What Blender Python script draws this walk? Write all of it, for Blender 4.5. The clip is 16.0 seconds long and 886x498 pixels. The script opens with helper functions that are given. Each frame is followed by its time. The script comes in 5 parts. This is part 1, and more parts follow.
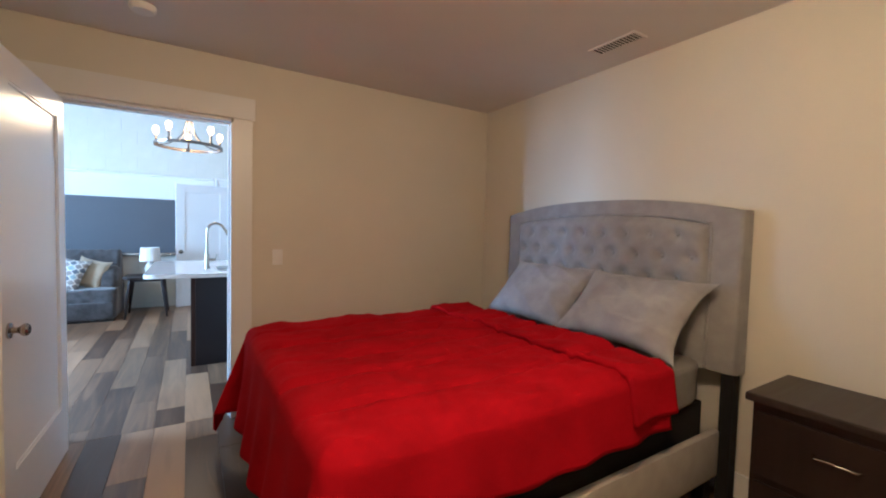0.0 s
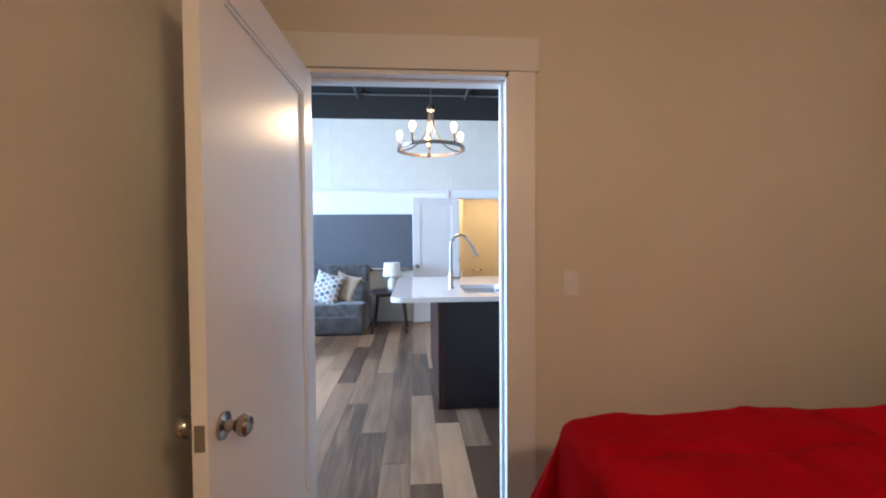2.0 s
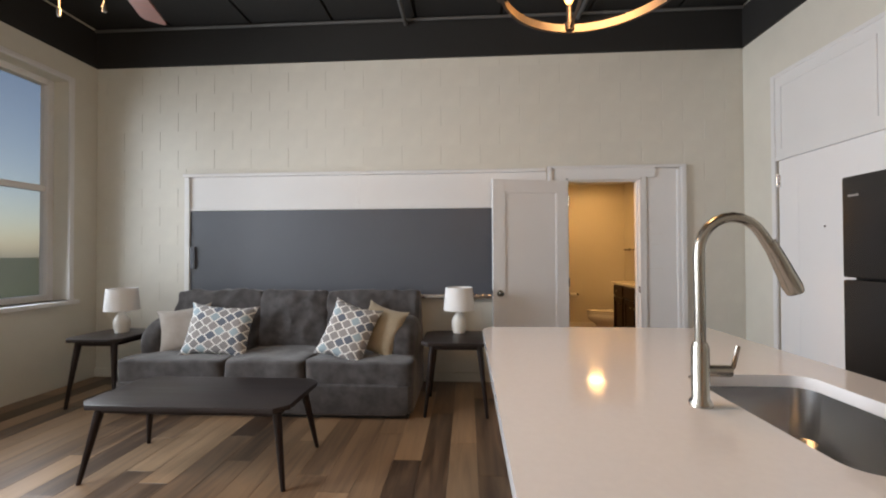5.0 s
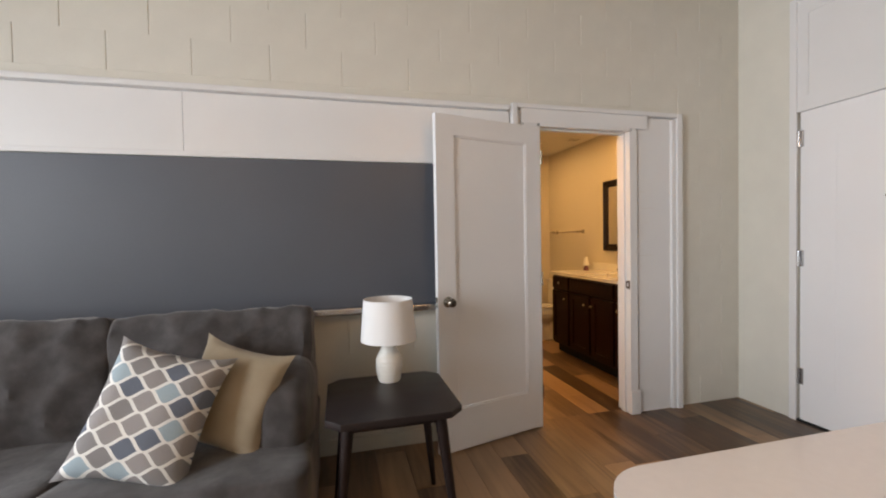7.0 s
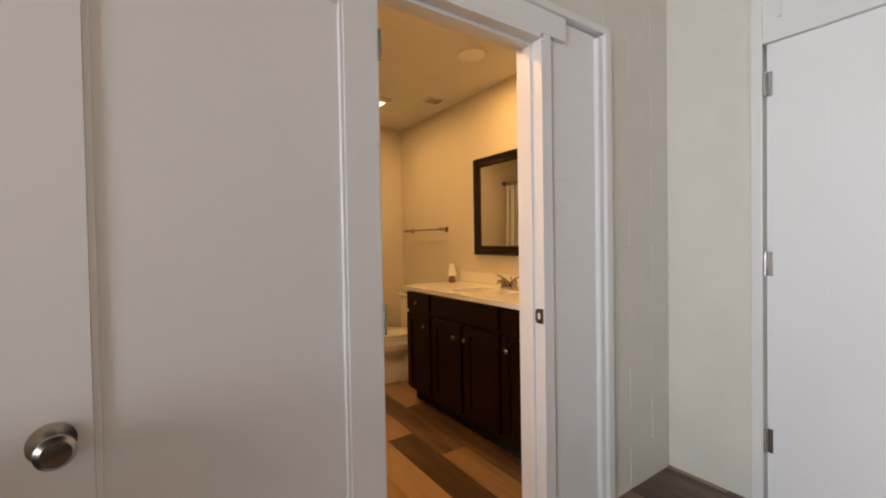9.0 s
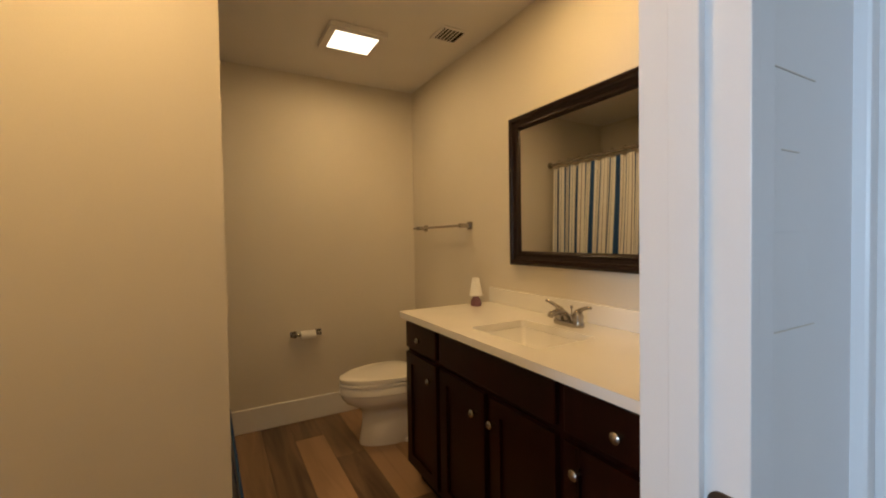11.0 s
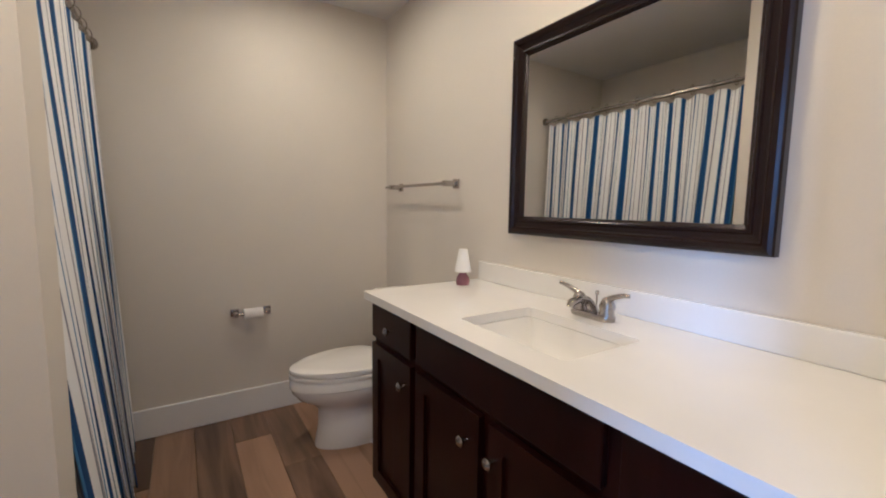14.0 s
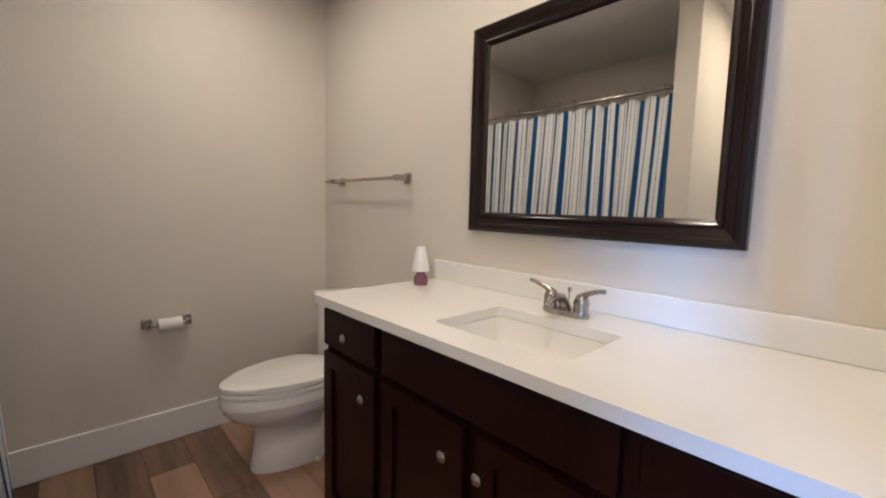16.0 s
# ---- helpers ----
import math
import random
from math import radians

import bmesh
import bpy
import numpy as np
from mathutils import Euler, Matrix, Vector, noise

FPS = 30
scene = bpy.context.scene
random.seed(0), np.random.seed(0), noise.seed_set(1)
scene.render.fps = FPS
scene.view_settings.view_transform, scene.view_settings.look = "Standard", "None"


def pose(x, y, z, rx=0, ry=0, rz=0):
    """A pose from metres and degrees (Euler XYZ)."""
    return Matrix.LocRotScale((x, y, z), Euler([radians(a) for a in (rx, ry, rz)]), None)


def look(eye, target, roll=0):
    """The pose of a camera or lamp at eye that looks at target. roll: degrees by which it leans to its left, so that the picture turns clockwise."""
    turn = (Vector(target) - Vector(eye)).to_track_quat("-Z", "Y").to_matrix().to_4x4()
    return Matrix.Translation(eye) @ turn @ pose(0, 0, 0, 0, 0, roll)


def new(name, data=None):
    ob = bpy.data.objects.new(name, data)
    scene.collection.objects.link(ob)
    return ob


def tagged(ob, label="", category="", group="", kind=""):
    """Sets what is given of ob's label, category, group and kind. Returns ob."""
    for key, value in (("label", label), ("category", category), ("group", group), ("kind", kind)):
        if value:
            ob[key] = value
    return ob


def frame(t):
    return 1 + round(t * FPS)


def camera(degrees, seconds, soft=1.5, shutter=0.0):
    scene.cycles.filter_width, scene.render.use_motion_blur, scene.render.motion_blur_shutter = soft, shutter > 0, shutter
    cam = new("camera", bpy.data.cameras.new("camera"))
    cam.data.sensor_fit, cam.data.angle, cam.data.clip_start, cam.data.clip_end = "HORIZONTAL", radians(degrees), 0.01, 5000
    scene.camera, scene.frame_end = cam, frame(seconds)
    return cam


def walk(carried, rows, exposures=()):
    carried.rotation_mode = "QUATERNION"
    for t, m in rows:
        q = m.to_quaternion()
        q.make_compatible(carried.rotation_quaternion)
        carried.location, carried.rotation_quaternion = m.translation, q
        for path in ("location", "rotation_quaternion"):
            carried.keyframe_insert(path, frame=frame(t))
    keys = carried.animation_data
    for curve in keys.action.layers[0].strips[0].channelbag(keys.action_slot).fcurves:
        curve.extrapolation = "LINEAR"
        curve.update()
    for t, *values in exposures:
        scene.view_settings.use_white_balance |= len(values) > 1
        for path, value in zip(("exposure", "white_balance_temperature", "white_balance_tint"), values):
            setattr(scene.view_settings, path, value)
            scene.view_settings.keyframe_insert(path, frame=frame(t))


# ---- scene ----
cam = camera(94.5, 16.0, 2.0)
PATH = [
    (0, (0.797, -0.063, 1.391), (1.847, 1.636, 1.3), 1.5),
    (0.5, (0.715, 0.195, 1.372), (1.513, 2.027, 1.296), 1.0),
    (1, (0.727, 0.534, 1.364), (1.131, 2.491, 1.307), 0.9),
    (1.5, (0.715, 0.904, 1.351), (0.869, 2.897, 1.285), 0.8),
    (2, (0.614, 1.313, 1.37), (0.755, 3.307, 1.32), -0.4),
    (2.5, (0.597, 1.732, 1.38), (0.686, 3.73, 1.388), 0.2),
    (3, (0.588, 2.162, 1.377), (0.625, 4.161, 1.411), 1.2),
    (3.5, (0.488, 2.619, 1.388), (0.545, 4.618, 1.426), 1.0),
    (3.7, (0.47, 2.812, 1.349), (0.49, 4.812, 1.389), 1.0),
    (5.8, (0.045, 4.666, 1.307), (-0.082, 6.662, 1.292), -0.4),
    (6, (-0.034, 4.849, 1.332), (-0.069, 6.849, 1.306), -0.7),
    (6.5, (0.008, 5.16, 1.284), (0.158, 7.154, 1.262), -1.1),
    (7, (0.043, 5.618, 1.299), (0.532, 7.557, 1.252), -1.0),
    (7.5, (0.139, 6.045, 1.263), (0.972, 7.862, 1.201), -0.9),
    (8, (0.312, 6.423, 1.246), (1.442, 8.072, 1.192), -0.8),
    (10.5, (1.478, 7.715, 1.279), (2.542, 9.409, 1.267), -1.0),
    (11, (1.549, 7.917, 1.286), (2.521, 9.664, 1.235), -0.9),
    (11.5, (1.644, 8.085, 1.273), (2.554, 9.863, 1.169), -1.0),
    (12, (1.688, 8.263, 1.259), (2.656, 10.006, 1.104), -0.6),
    (12.5, (1.714, 8.315, 1.25), (2.714, 10.036, 1.054), -0.3),
    (13, (1.726, 8.341, 1.248), (2.759, 10.039, 1.03), 0.1),
    (13.5, (1.752, 8.356, 1.25), (2.811, 10.039, 1.033), 0.5),
    (14, (1.776, 8.365, 1.247), (2.849, 10.04, 1.043), 0.8),
    (14.5, (1.796, 8.371, 1.244), (2.891, 10.033, 1.049), 1.1),
    (15, (1.793, 8.374, 1.245), (2.95, 9.994, 1.053), 1.4),
    (15.5, (1.784, 8.418, 1.23), (3.044, 9.958, 1.034), 1.5),
    (16, (1.727, 8.53, 1.225), (3.091, 9.98, 1.028), 1.4),
]
walk(cam, [(t, look(eye, target, roll)) for t, eye, target, roll in PATH],
     [(0.0, 0.62, 4600, 4), (1.5, 0.7, 4850, 9), (2.5, 0.28, 5150, 9), (3.5, -0.25, 6250, 12), (6.0, -0.5, 7450, 19), (8.2, -0.32, 7500, 19), (10.5, -0.68, 6000, 11), (11.2, -0.64, 5200, 8), (12.0, -0.05, 3750, 13), (16.0, -0.05, 3750, 13)])

# ---- world and lamps ----
world = bpy.data.worlds.new("sky")
scene.world = world
world.use_nodes = True
wn = world.node_tree
sky = wn.nodes.new("ShaderNodeTexSky")
sky.sky_type, sky.sun_disc = 'NISHITA', False
sky.sun_elevation, sky.sun_rotation = radians(48), radians(90)
wn.nodes["Background"].inputs[1].default_value = 0.12
wn.links.new(sky.outputs[0], wn.nodes["Background"].inputs[0])
sun = new("sun", bpy.data.lights.new("sun", 'SUN'))
sun.data.energy, sun.data.angle, sun.data.color = 2.0, radians(0.6), (1, 0.95, 0.88)
sun.matrix_world = look((20, 0, 22), (0, 0, 0))

DAY = (0.72, 0.87, 1.0)
WARM = (1.0, 0.60, 0.27)
BATH = (1.0, 0.565, 0.19)


def area_lamp(name, m, sx, sy, watts, colour):
    la = bpy.data.lights.new(name, 'AREA')
    la.shape, la.size, la.size_y, la.energy, la.color = 'RECTANGLE', sx, sy, watts, colour
    ob = new(name, la)
    ob.matrix_world = m
    return ob


def point_lamp(name, p, watts, colour, radius):
    la = bpy.data.lights.new(name, 'POINT')
    la.energy, la.color, la.shadow_soft_size = watts, colour, radius
    ob = new(name, la)
    ob.location = p
    return ob


# daylight in the two window openings of the living room
for yc, watts in ((5.0, 215), (7.0, 60)):
    w = area_lamp("window_daylight", look((-3.83, yc, 1.95), (0, yc - 0.4, 1.73)), 1.5, 2.05, watts, DAY)
    w.data.spread = radians(140)
point_lamp("chandelier_glow", (0.79, 5.36, 2.47), 40, WARM, 0.16)
point_lamp("fan_glow", (-1.25, 5.6, 2.44), 16, WARM, 0.09)
point_lamp("bedroom_ceiling_glow", (1.45, 0.35, 2.40), 60, (1.0, 0.585, 0.245), 0.14)
area_lamp("bath_ceiling_glow", look((2.28, 10.28, 2.425), (2.28, 10.28, 0)), 0.2, 0.2, 10, BATH)
area_lamp("bath_recessed_glow", look((2.5, 9.12, 2.44), (2.5, 9.12, 0)), 0.14, 0.14, 12.5, BATH)
area_lamp("bath_entry_glow", look((1.25, 8.78, 2.44), (1.25, 8.78, 0)), 0.14, 0.14, 17, BATH)


# ---- materials ----
def material(name):
    m = bpy.data.materials.new(name)
    m.use_nodes = True
    nt = m.node_tree
    return m, nt, nt.nodes["Principled BSDF"], (lambda k: nt.nodes.new("ShaderNode" + k)), nt.links.new


def plain(name, col, rough=0.5, metal=0.0, vary=0.12, scale=6.0, bump=0.15, grain=180.0, spec=0.5, coat=0.0, emit=0.0, sheen=0.0, random_tint=0.0):
    m, nt, b, N, L = material(name)
    tc = N("TexCoord")
    big = N("TexNoise")
    big.inputs["Scale"].default_value, big.inputs["Detail"].default_value = scale, 4
    fine = N("TexNoise")
    fine.inputs["Scale"].default_value, fine.inputs["Detail"].default_value = grain, 3
    for n in (big, fine):
        L(tc.outputs["Object"], n.inputs["Vector"])
    add = N("Math")
    add.operation = 'MULTIPLY_ADD'
    L(fine.outputs[0], add.inputs[0])
    add.inputs[1].default_value = 0.35
    L(big.outputs[0], add.inputs[2])
    ramp = N("MapRange")
    ramp.inputs[1].default_value, ramp.inputs[2].default_value = 0.35, 1.0
    ramp.inputs[3].default_value, ramp.inputs[4].default_value = 1 - vary, 1 + vary
    L(add.outputs[0], ramp.inputs[0])
    mul = N("VectorMath")
    mul.operation = 'SCALE'
    mul.inputs[0].default_value = col
    L(ramp.outputs[0], mul.inputs["Scale"])
    out = mul.outputs[0]
    if random_tint:
        oi = N("ObjectInfo")
        mr = N("MapRange")
        mr.inputs[3].default_value, mr.inputs[4].default_value = 1 - random_tint, 1 + random_tint
        L(oi.outputs["Random"], mr.inputs[0])
        m2 = N("VectorMath")
        m2.operation = 'SCALE'
        L(out, m2.inputs[0])
        L(mr.outputs[0], m2.inputs["Scale"])
        out = m2.outputs[0]
    L(out, b.inputs["Base Color"])
    rr = N("MapRange")
    rr.inputs[3].default_value, rr.inputs[4].default_value = max(0.02, rough - 0.03), min(1, rough + 0.03)
    L(big.outputs[0], rr.inputs[0])
    L(rr.outputs[0], b.inputs["Roughness"])
    b.inputs["Metallic"].default_value = metal
    b.inputs["Specular IOR Level"].default_value = spec
    b.inputs["Coat Weight"].default_value = coat
    b.inputs["Sheen Weight"].default_value = sheen
    if emit:
        b.inputs["Emission Color"].default_value = (*col, 1)
        b.inputs["Emission Strength"].default_value = emit
    if bump:
        bp = N("Bump")
        bp.inputs["Strength"].default_value, bp.inputs["Distance"].default_value = bump, 0.004
        L(add.outputs[0], bp.inputs["Height"])
        L(bp.outputs[0], b.inputs["Normal"])
    return m


def wood(name, dark, light, rough=0.4, along='Y', scale=1.0, by_object=0.0, coat=0.0, spec=0.5, gain=1.15):
    m, nt, b, N, L = material(name)
    tc = N("TexCoord")
    mp = N("Mapping")
    s = {'X': (1.2, 14, 14), 'Y': (14, 1.2, 14), 'Z': (14, 14, 1.2)}[along]
    mp.inputs["Scale"].default_value = [v * scale for v in s]
    L(tc.outputs["Object"], mp.inputs[0])
    oi = N("ObjectInfo")
    off = N("VectorMath")
    off.operation = 'MULTIPLY_ADD'
    off.inputs[1].default_value = (37, 53, 29)
    L(oi.outputs["Random"], off.inputs[0])
    L(mp.outputs[0], off.inputs[2])
    n = N("TexNoise")
    n.inputs["Scale"].default_value, n.inputs["Detail"].default_value, n.inputs["Distortion"].default_value = 1.3, 7, 1.2
    L(off.outputs[0], n.inputs["Vector"])
    val = n.outputs[0]
    if by_object:
        mix = N("Math")
        mix.operation = 'MULTIPLY_ADD'
        L(oi.outputs["Random"], mix.inputs[0])
        mix.inputs[1].default_value = by_object
        sc = N("Math")
        sc.operation = 'MULTIPLY_ADD'
        L(val, sc.inputs[0])
        sc.inputs[1].default_value, sc.inputs[2].default_value = gain, 0.5 - gain / 2 - by_object / 2
        L(sc.outputs[0], mix.inputs[2])
        val = mix.outputs[0]
    cr = N("ValToRGB")
    cr.color_ramp.elements[0].position, cr.color_ramp.elements[1].position = 0.25, 0.78
    cr.color_ramp.elements[0].color, cr.color_ramp.elements[1].color = (*dark, 1), (*light, 1)
    L(val, cr.inputs[0])
    L(cr.outputs[0], b.inputs["Base Color"])
    rr = N("MapRange")
    rr.inputs[3].default_value, rr.inputs[4].default_value = rough - 0.08, rough + 0.1
    L(n.outputs[0], rr.inputs[0])
    L(rr.outputs[0], b.inputs["Roughness"])
    b.inputs["Coat Weight"].default_value = coat
    b.inputs["Specular IOR Level"].default_value = spec
    bp = N("Bump")
    bp.inputs["Strength"].default_value, bp.inputs["Distance"].default_value = 0.12, 0.003
    L(n.outputs[0], bp.inputs["Height"])
    L(bp.outputs[0], b.inputs["Normal"])
    return m


def fabric(name, col, col2, rough=0.9, scale=7.0, weave=700.0, sheen=0.3, wrinkle=0.4, spec=0.25):
    m, nt, b, N, L = material(name)
    tc = N("TexCoord")
    n1, n2 = N("TexNoise"), N("TexNoise")
    n1.inputs["Scale"].default_value, n1.inputs["Detail"].default_value = scale, 5
    n2.inputs["Scale"].default_value, n2.inputs["Detail"].default_value = weave, 2
    for n in (n1, n2):
        L(tc.outputs["Object"], n.inputs["Vector"])
    mix = N("Mix")
    mix.data_type = 'RGBA'
    mr = N("MapRange")
    mr.inputs[1].default_value, mr.inputs[2].default_value = 0.35, 0.65
    L(n1.outputs[0], mr.inputs[0])
    L(mr.outputs[0], mix.inputs[0])
    mix.inputs[6].default_value, mix.inputs[7].default_value = (*col, 1), (*col2, 1)
    L(mix.outputs[2], b.inputs["Base Color"])
    b.inputs["Roughness"].default_value = rough
    b.inputs["Sheen Weight"].default_value = sheen
    b.inputs["Specular IOR Level"].default_value = spec
    ad = N("Math")
    ad.operation = 'MULTIPLY_ADD'
    L(n2.outputs[0], ad.inputs[0])
    ad.inputs[1].default_value = 0.12
    L(n1.outputs[0], ad.inputs[2])
    bp = N("Bump")
    bp.inputs["Strength"].default_value, bp.inputs["Distance"].default_value = wrinkle, 0.012
    L(ad.outputs[0], bp.inputs["Height"])
    L(bp.outputs[0], b.inputs["Normal"])
    return m


def striped(name):
    """Cotton with broad blue and narrow slate stripes that run along v."""
    m, nt, b, N, L = material(name)
    uv = N("UVMap")
    sp = N("SeparateXYZ")
    L(uv.outputs[0], sp.inputs[0])
    mu = N("Math")
    mu.operation = 'MULTIPLY'
    mu.inputs[1].default_value = 18.0
    L(sp.outputs[0], mu.inputs[0])
    fr = N("Math")
    fr.operation = 'FRACT'
    L(mu.outputs[0], fr.inputs[0])
    cr = N("ValToRGB")
    cr.color_ramp.interpolation = 'CONSTANT'
    white, blue, mid, slate = (0.78, 0.78, 0.79, 1), (0.006, 0.050, 0.19, 1), (0.09, 0.20, 0.40, 1), (0.22, 0.23, 0.30, 1)
    stops = [(0.0, mid), (0.035, blue), (0.25, mid), (0.285, white), (0.47, slate), (0.525, white), (0.68, slate), (0.71, white), (0.84, mid), (0.87, white)]
    el = cr.color_ramp.elements
    el[0].position, el[0].color = stops[0]
    el[1].position, el[1].color = stops[-1]
    for p, c in stops[1:-1]:
        e = el.new(p)
        e.color = c
    L(fr.outputs[0], cr.inputs[0])
    L(cr.outputs[0], b.inputs["Base Color"])
    b.inputs["Roughness"].default_value = 0.85
    n = N("TexNoise")
    n.inputs["Scale"].default_value = 500
    bp = N("Bump")
    bp.inputs["Strength"].default_value, bp.inputs["Distance"].default_value = 0.2, 0.002
    L(n.outputs[0], bp.inputs["Height"])
    L(bp.outputs[0], b.inputs["Normal"])
    return m


def trellis(name, repeat=4.0):
    """White ogee trellis over grey, slate and pale blue cells."""
    m, nt, b, N, L = material(name)

    def op(kind, a, c=None, d=None):
        n = N("Math")
        n.operation = kind
        for i, v in enumerate((a, c, d)):
            if v is None:
                continue
            if isinstance(v, (int, float)):
                n.inputs[i].default_value = v
            else:
                L(v, n.inputs[i])
        return n.outputs[0]
    uv = N("UVMap")
    sp = N("SeparateXYZ")
    L(uv.outputs[0], sp.inputs[0])
    u = op('MULTIPLY', sp.outputs[0], 2 * repeat)
    v = op('MULTIPLY', sp.outputs[1], 3.2 * repeat)
    wave = op('MULTIPLY', u, math.pi)
    edge = op('MULTIPLY_ADD', op('COSINE', wave), 0.5, 0.5)
    f = op('SUBTRACT', edge, op('PINGPONG', v, 1.0))
    wide = op('MULTIPLY_ADD', op('ABSOLUTE', op('SINE', wave)), 0.12, 0.08)
    line = op('LESS_THAN', op('ABSOLUTE', f), wide)
    side = op('GREATER_THAN', f, 0.0)
    cell = N("TexWhiteNoise")
    cell.noise_dimensions = '2D'
    cv = N("CombineXYZ")
    half = op('MULTIPLY', op('SUBTRACT', 1.0, side), 0.5)
    L(op('ADD', op('ROUND', op('SUBTRACT', op('DIVIDE', u, 2.0), half)), op('MULTIPLY', side, 17)), cv.inputs[0])
    L(op('ROUND', op('SUBTRACT', op('DIVIDE', v, 2.0), half)), cv.inputs[1])
    L(cv.outputs[0], cell.inputs[0])
    cr = N("ValToRGB")
    cr.color_ramp.interpolation = 'CONSTANT'
    el = cr.color_ramp.elements
    el[0].position, el[0].color = 0.0, (0.24, 0.23, 0.23, 1)
    el[1].position, el[1].color = 0.85, (0.33, 0.42, 0.47, 1)
    for p, c in ((0.3, (0.30, 0.28, 0.275, 1)), (0.6, (0.13, 0.15, 0.19, 1))):
        el.new(p).color = c
    L(cell.outputs[0], cr.inputs[0])
    mix = N("Mix")
    mix.data_type = 'RGBA'
    L(line, mix.inputs[0])
    L(cr.outputs[0], mix.inputs[6])
    mix.inputs[7].default_value = (0.78, 0.77, 0.74, 1)
    L(mix.outputs[2], b.inputs["Base Color"])
    b.inputs["Roughness"].default_value = 0.9
    n = N("TexNoise")
    n.inputs["Scale"].default_value = 45
    bp = N("Bump")
    bp.inputs["Strength"].default_value, bp.inputs["Distance"].default_value = 0.3, 0.004
    L(n.outputs[0], bp.inputs["Height"])
    L(bp.outputs[0], b.inputs["Normal"])
    return m


WALL = plain("cream_wall_paint", (0.66, 0.62, 0.54), 0.55, vary=0.04, scale=1.5, bump=0.12, grain=220)
BLOCK = plain("painted_block", (0.68, 0.66, 0.59), 0.5, vary=0.05, scale=5, bump=0.4, grain=160, random_tint=0.012)
WHITE = plain("white_satin_paint", (0.76, 0.76, 0.76), 0.34, vary=0.02, scale=4, bump=0.02, grain=260)
DOORW = plain("white_door_paint", (0.82, 0.82, 0.83), 0.30, vary=0.02, scale=2, bump=0.02, grain=260)
CEILW = plain("flat_white_ceiling", (0.70, 0.68, 0.66), 0.9, vary=0.04, scale=2, bump=0.2, grain=260)
DARKC = plain("charcoal_ceiling_paint", (0.016, 0.0155, 0.015), 0.8, vary=0.2, scale=2, bump=0.3, grain=90)
DARKM = plain("charcoal_painted_steel", (0.10, 0.10, 0.10), 0.5, vary=0.15, scale=5)
SLATE = plain("slate_board_paint", (0.085, 0.095, 0.115), 0.42, vary=0.10, scale=1.2, bump=0.06, grain=140)
NICKEL = plain("brushed_nickel", (0.42, 0.39, 0.35), 0.26, 1.0, vary=0.06, scale=30, bump=0.03)
STEEL = plain("stainless_steel", (0.55, 0.55, 0.56), 0.25, 1.0, vary=0.05, scale=20, bump=0.02)
BRONZE = plain("aged_bronze", (0.16, 0.13, 0.11), 0.35, 0.9, vary=0.15, scale=30, bump=0.05)
QUARTZ = plain("white_quartz", (0.78, 0.77, 0.78), 0.10, vary=0.025, scale=60, bump=0.0, grain=400, coat=0.3)
MARBLE = plain("cultured_marble", (0.80, 0.79, 0.76), 0.16, vary=0.02, scale=8, bump=0.0, coat=0.3)
PORCELAIN = plain("white_porcelain", (0.80, 0.79, 0.77), 0.10, vary=0.015, scale=3, bump=0.0, coat=0.5)
BLACKG = plain("black_appliance", (0.012, 0.012, 0.013), 0.22, vary=0.15, scale=4, bump=0.05, grain=350)
BLACKP = plain("black_plastic", (0.015, 0.015, 0.015), 0.4, vary=0.1, scale=8)
ESPRESSO = wood("espresso_wood", (0.012, 0.008, 0.008), (0.026, 0.015, 0.013), 0.38, 'Z', 0.7, spec=0.3)
ESPRESSOY = wood("espresso_wood_lengthwise", (0.014, 0.010, 0.010), (0.030, 0.021, 0.020), 0.38, 'X', 0.8, spec=0.4)
CHERRY = wood("dark_cherry_wood", (0.007, 0.0012, 0.0008), (0.019, 0.0038, 0.0022), 0.30, 'Z', 0.7, spec=0.22)
KITCHENW = wood("dark_kitchen_wood", (0.022, 0.011, 0.009), (0.052, 0.025, 0.020), 0.35, 'Z', 0.8, spec=0.35)
PANELW = plain("dark_island_panel", (0.013, 0.012, 0.017), 0.35, vary=0.12, scale=3, bump=0.08)
PLANK = wood("grey_brown_plank", (0.068, 0.040, 0.025), (0.36, 0.228, 0.132), 0.36, 'Y', 0.8, by_object=0.62, gain=0.62)
FANWOOD = wood("mahogany_blade", (0.06, 0.02, 0.014), (0.13, 0.045, 0.03), 0.4, 'X', 1.0)
RED = fabric("red_microfibre", (0.31, 0.0005, 0.002), (0.39, 0.0006, 0.003), 0.85, 4.0, 500, 0.0, 0.3, spec=0.04)
SHEET = fabric("grey_sheet", (0.17, 0.16, 0.155), (0.22, 0.21, 0.20), 0.8, 6.0, 800, 0.1, 0.4)
PILLOWC = fabric("light_grey_pillowcase", (0.28, 0.27, 0.29), (0.36, 0.35, 0.37), 0.75, 7.0, 800, 0.1, 0.6)
LINEN = fabric("grey_linen", (0.26, 0.25, 0.26), (0.31, 0.30, 0.31), 0.9, 12, 900, 0.2, 0.2)
RAILF = fabric("beige_grey_linen", (0.34, 0.31, 0.28), (0.38, 0.35, 0.32), 0.9, 12, 900, 0.2, 0.2)
SOFA = fabric("charcoal_velvet", (0.050, 0.046, 0.047), (0.086, 0.080, 0.081), 0.85, 13.0, 500, 0.3, 0.5)
TAN = fabric("tan_cotton", (0.32, 0.26, 0.18), (0.38, 0.31, 0.22), 0.9, 9, 700, 0.2, 0.3)
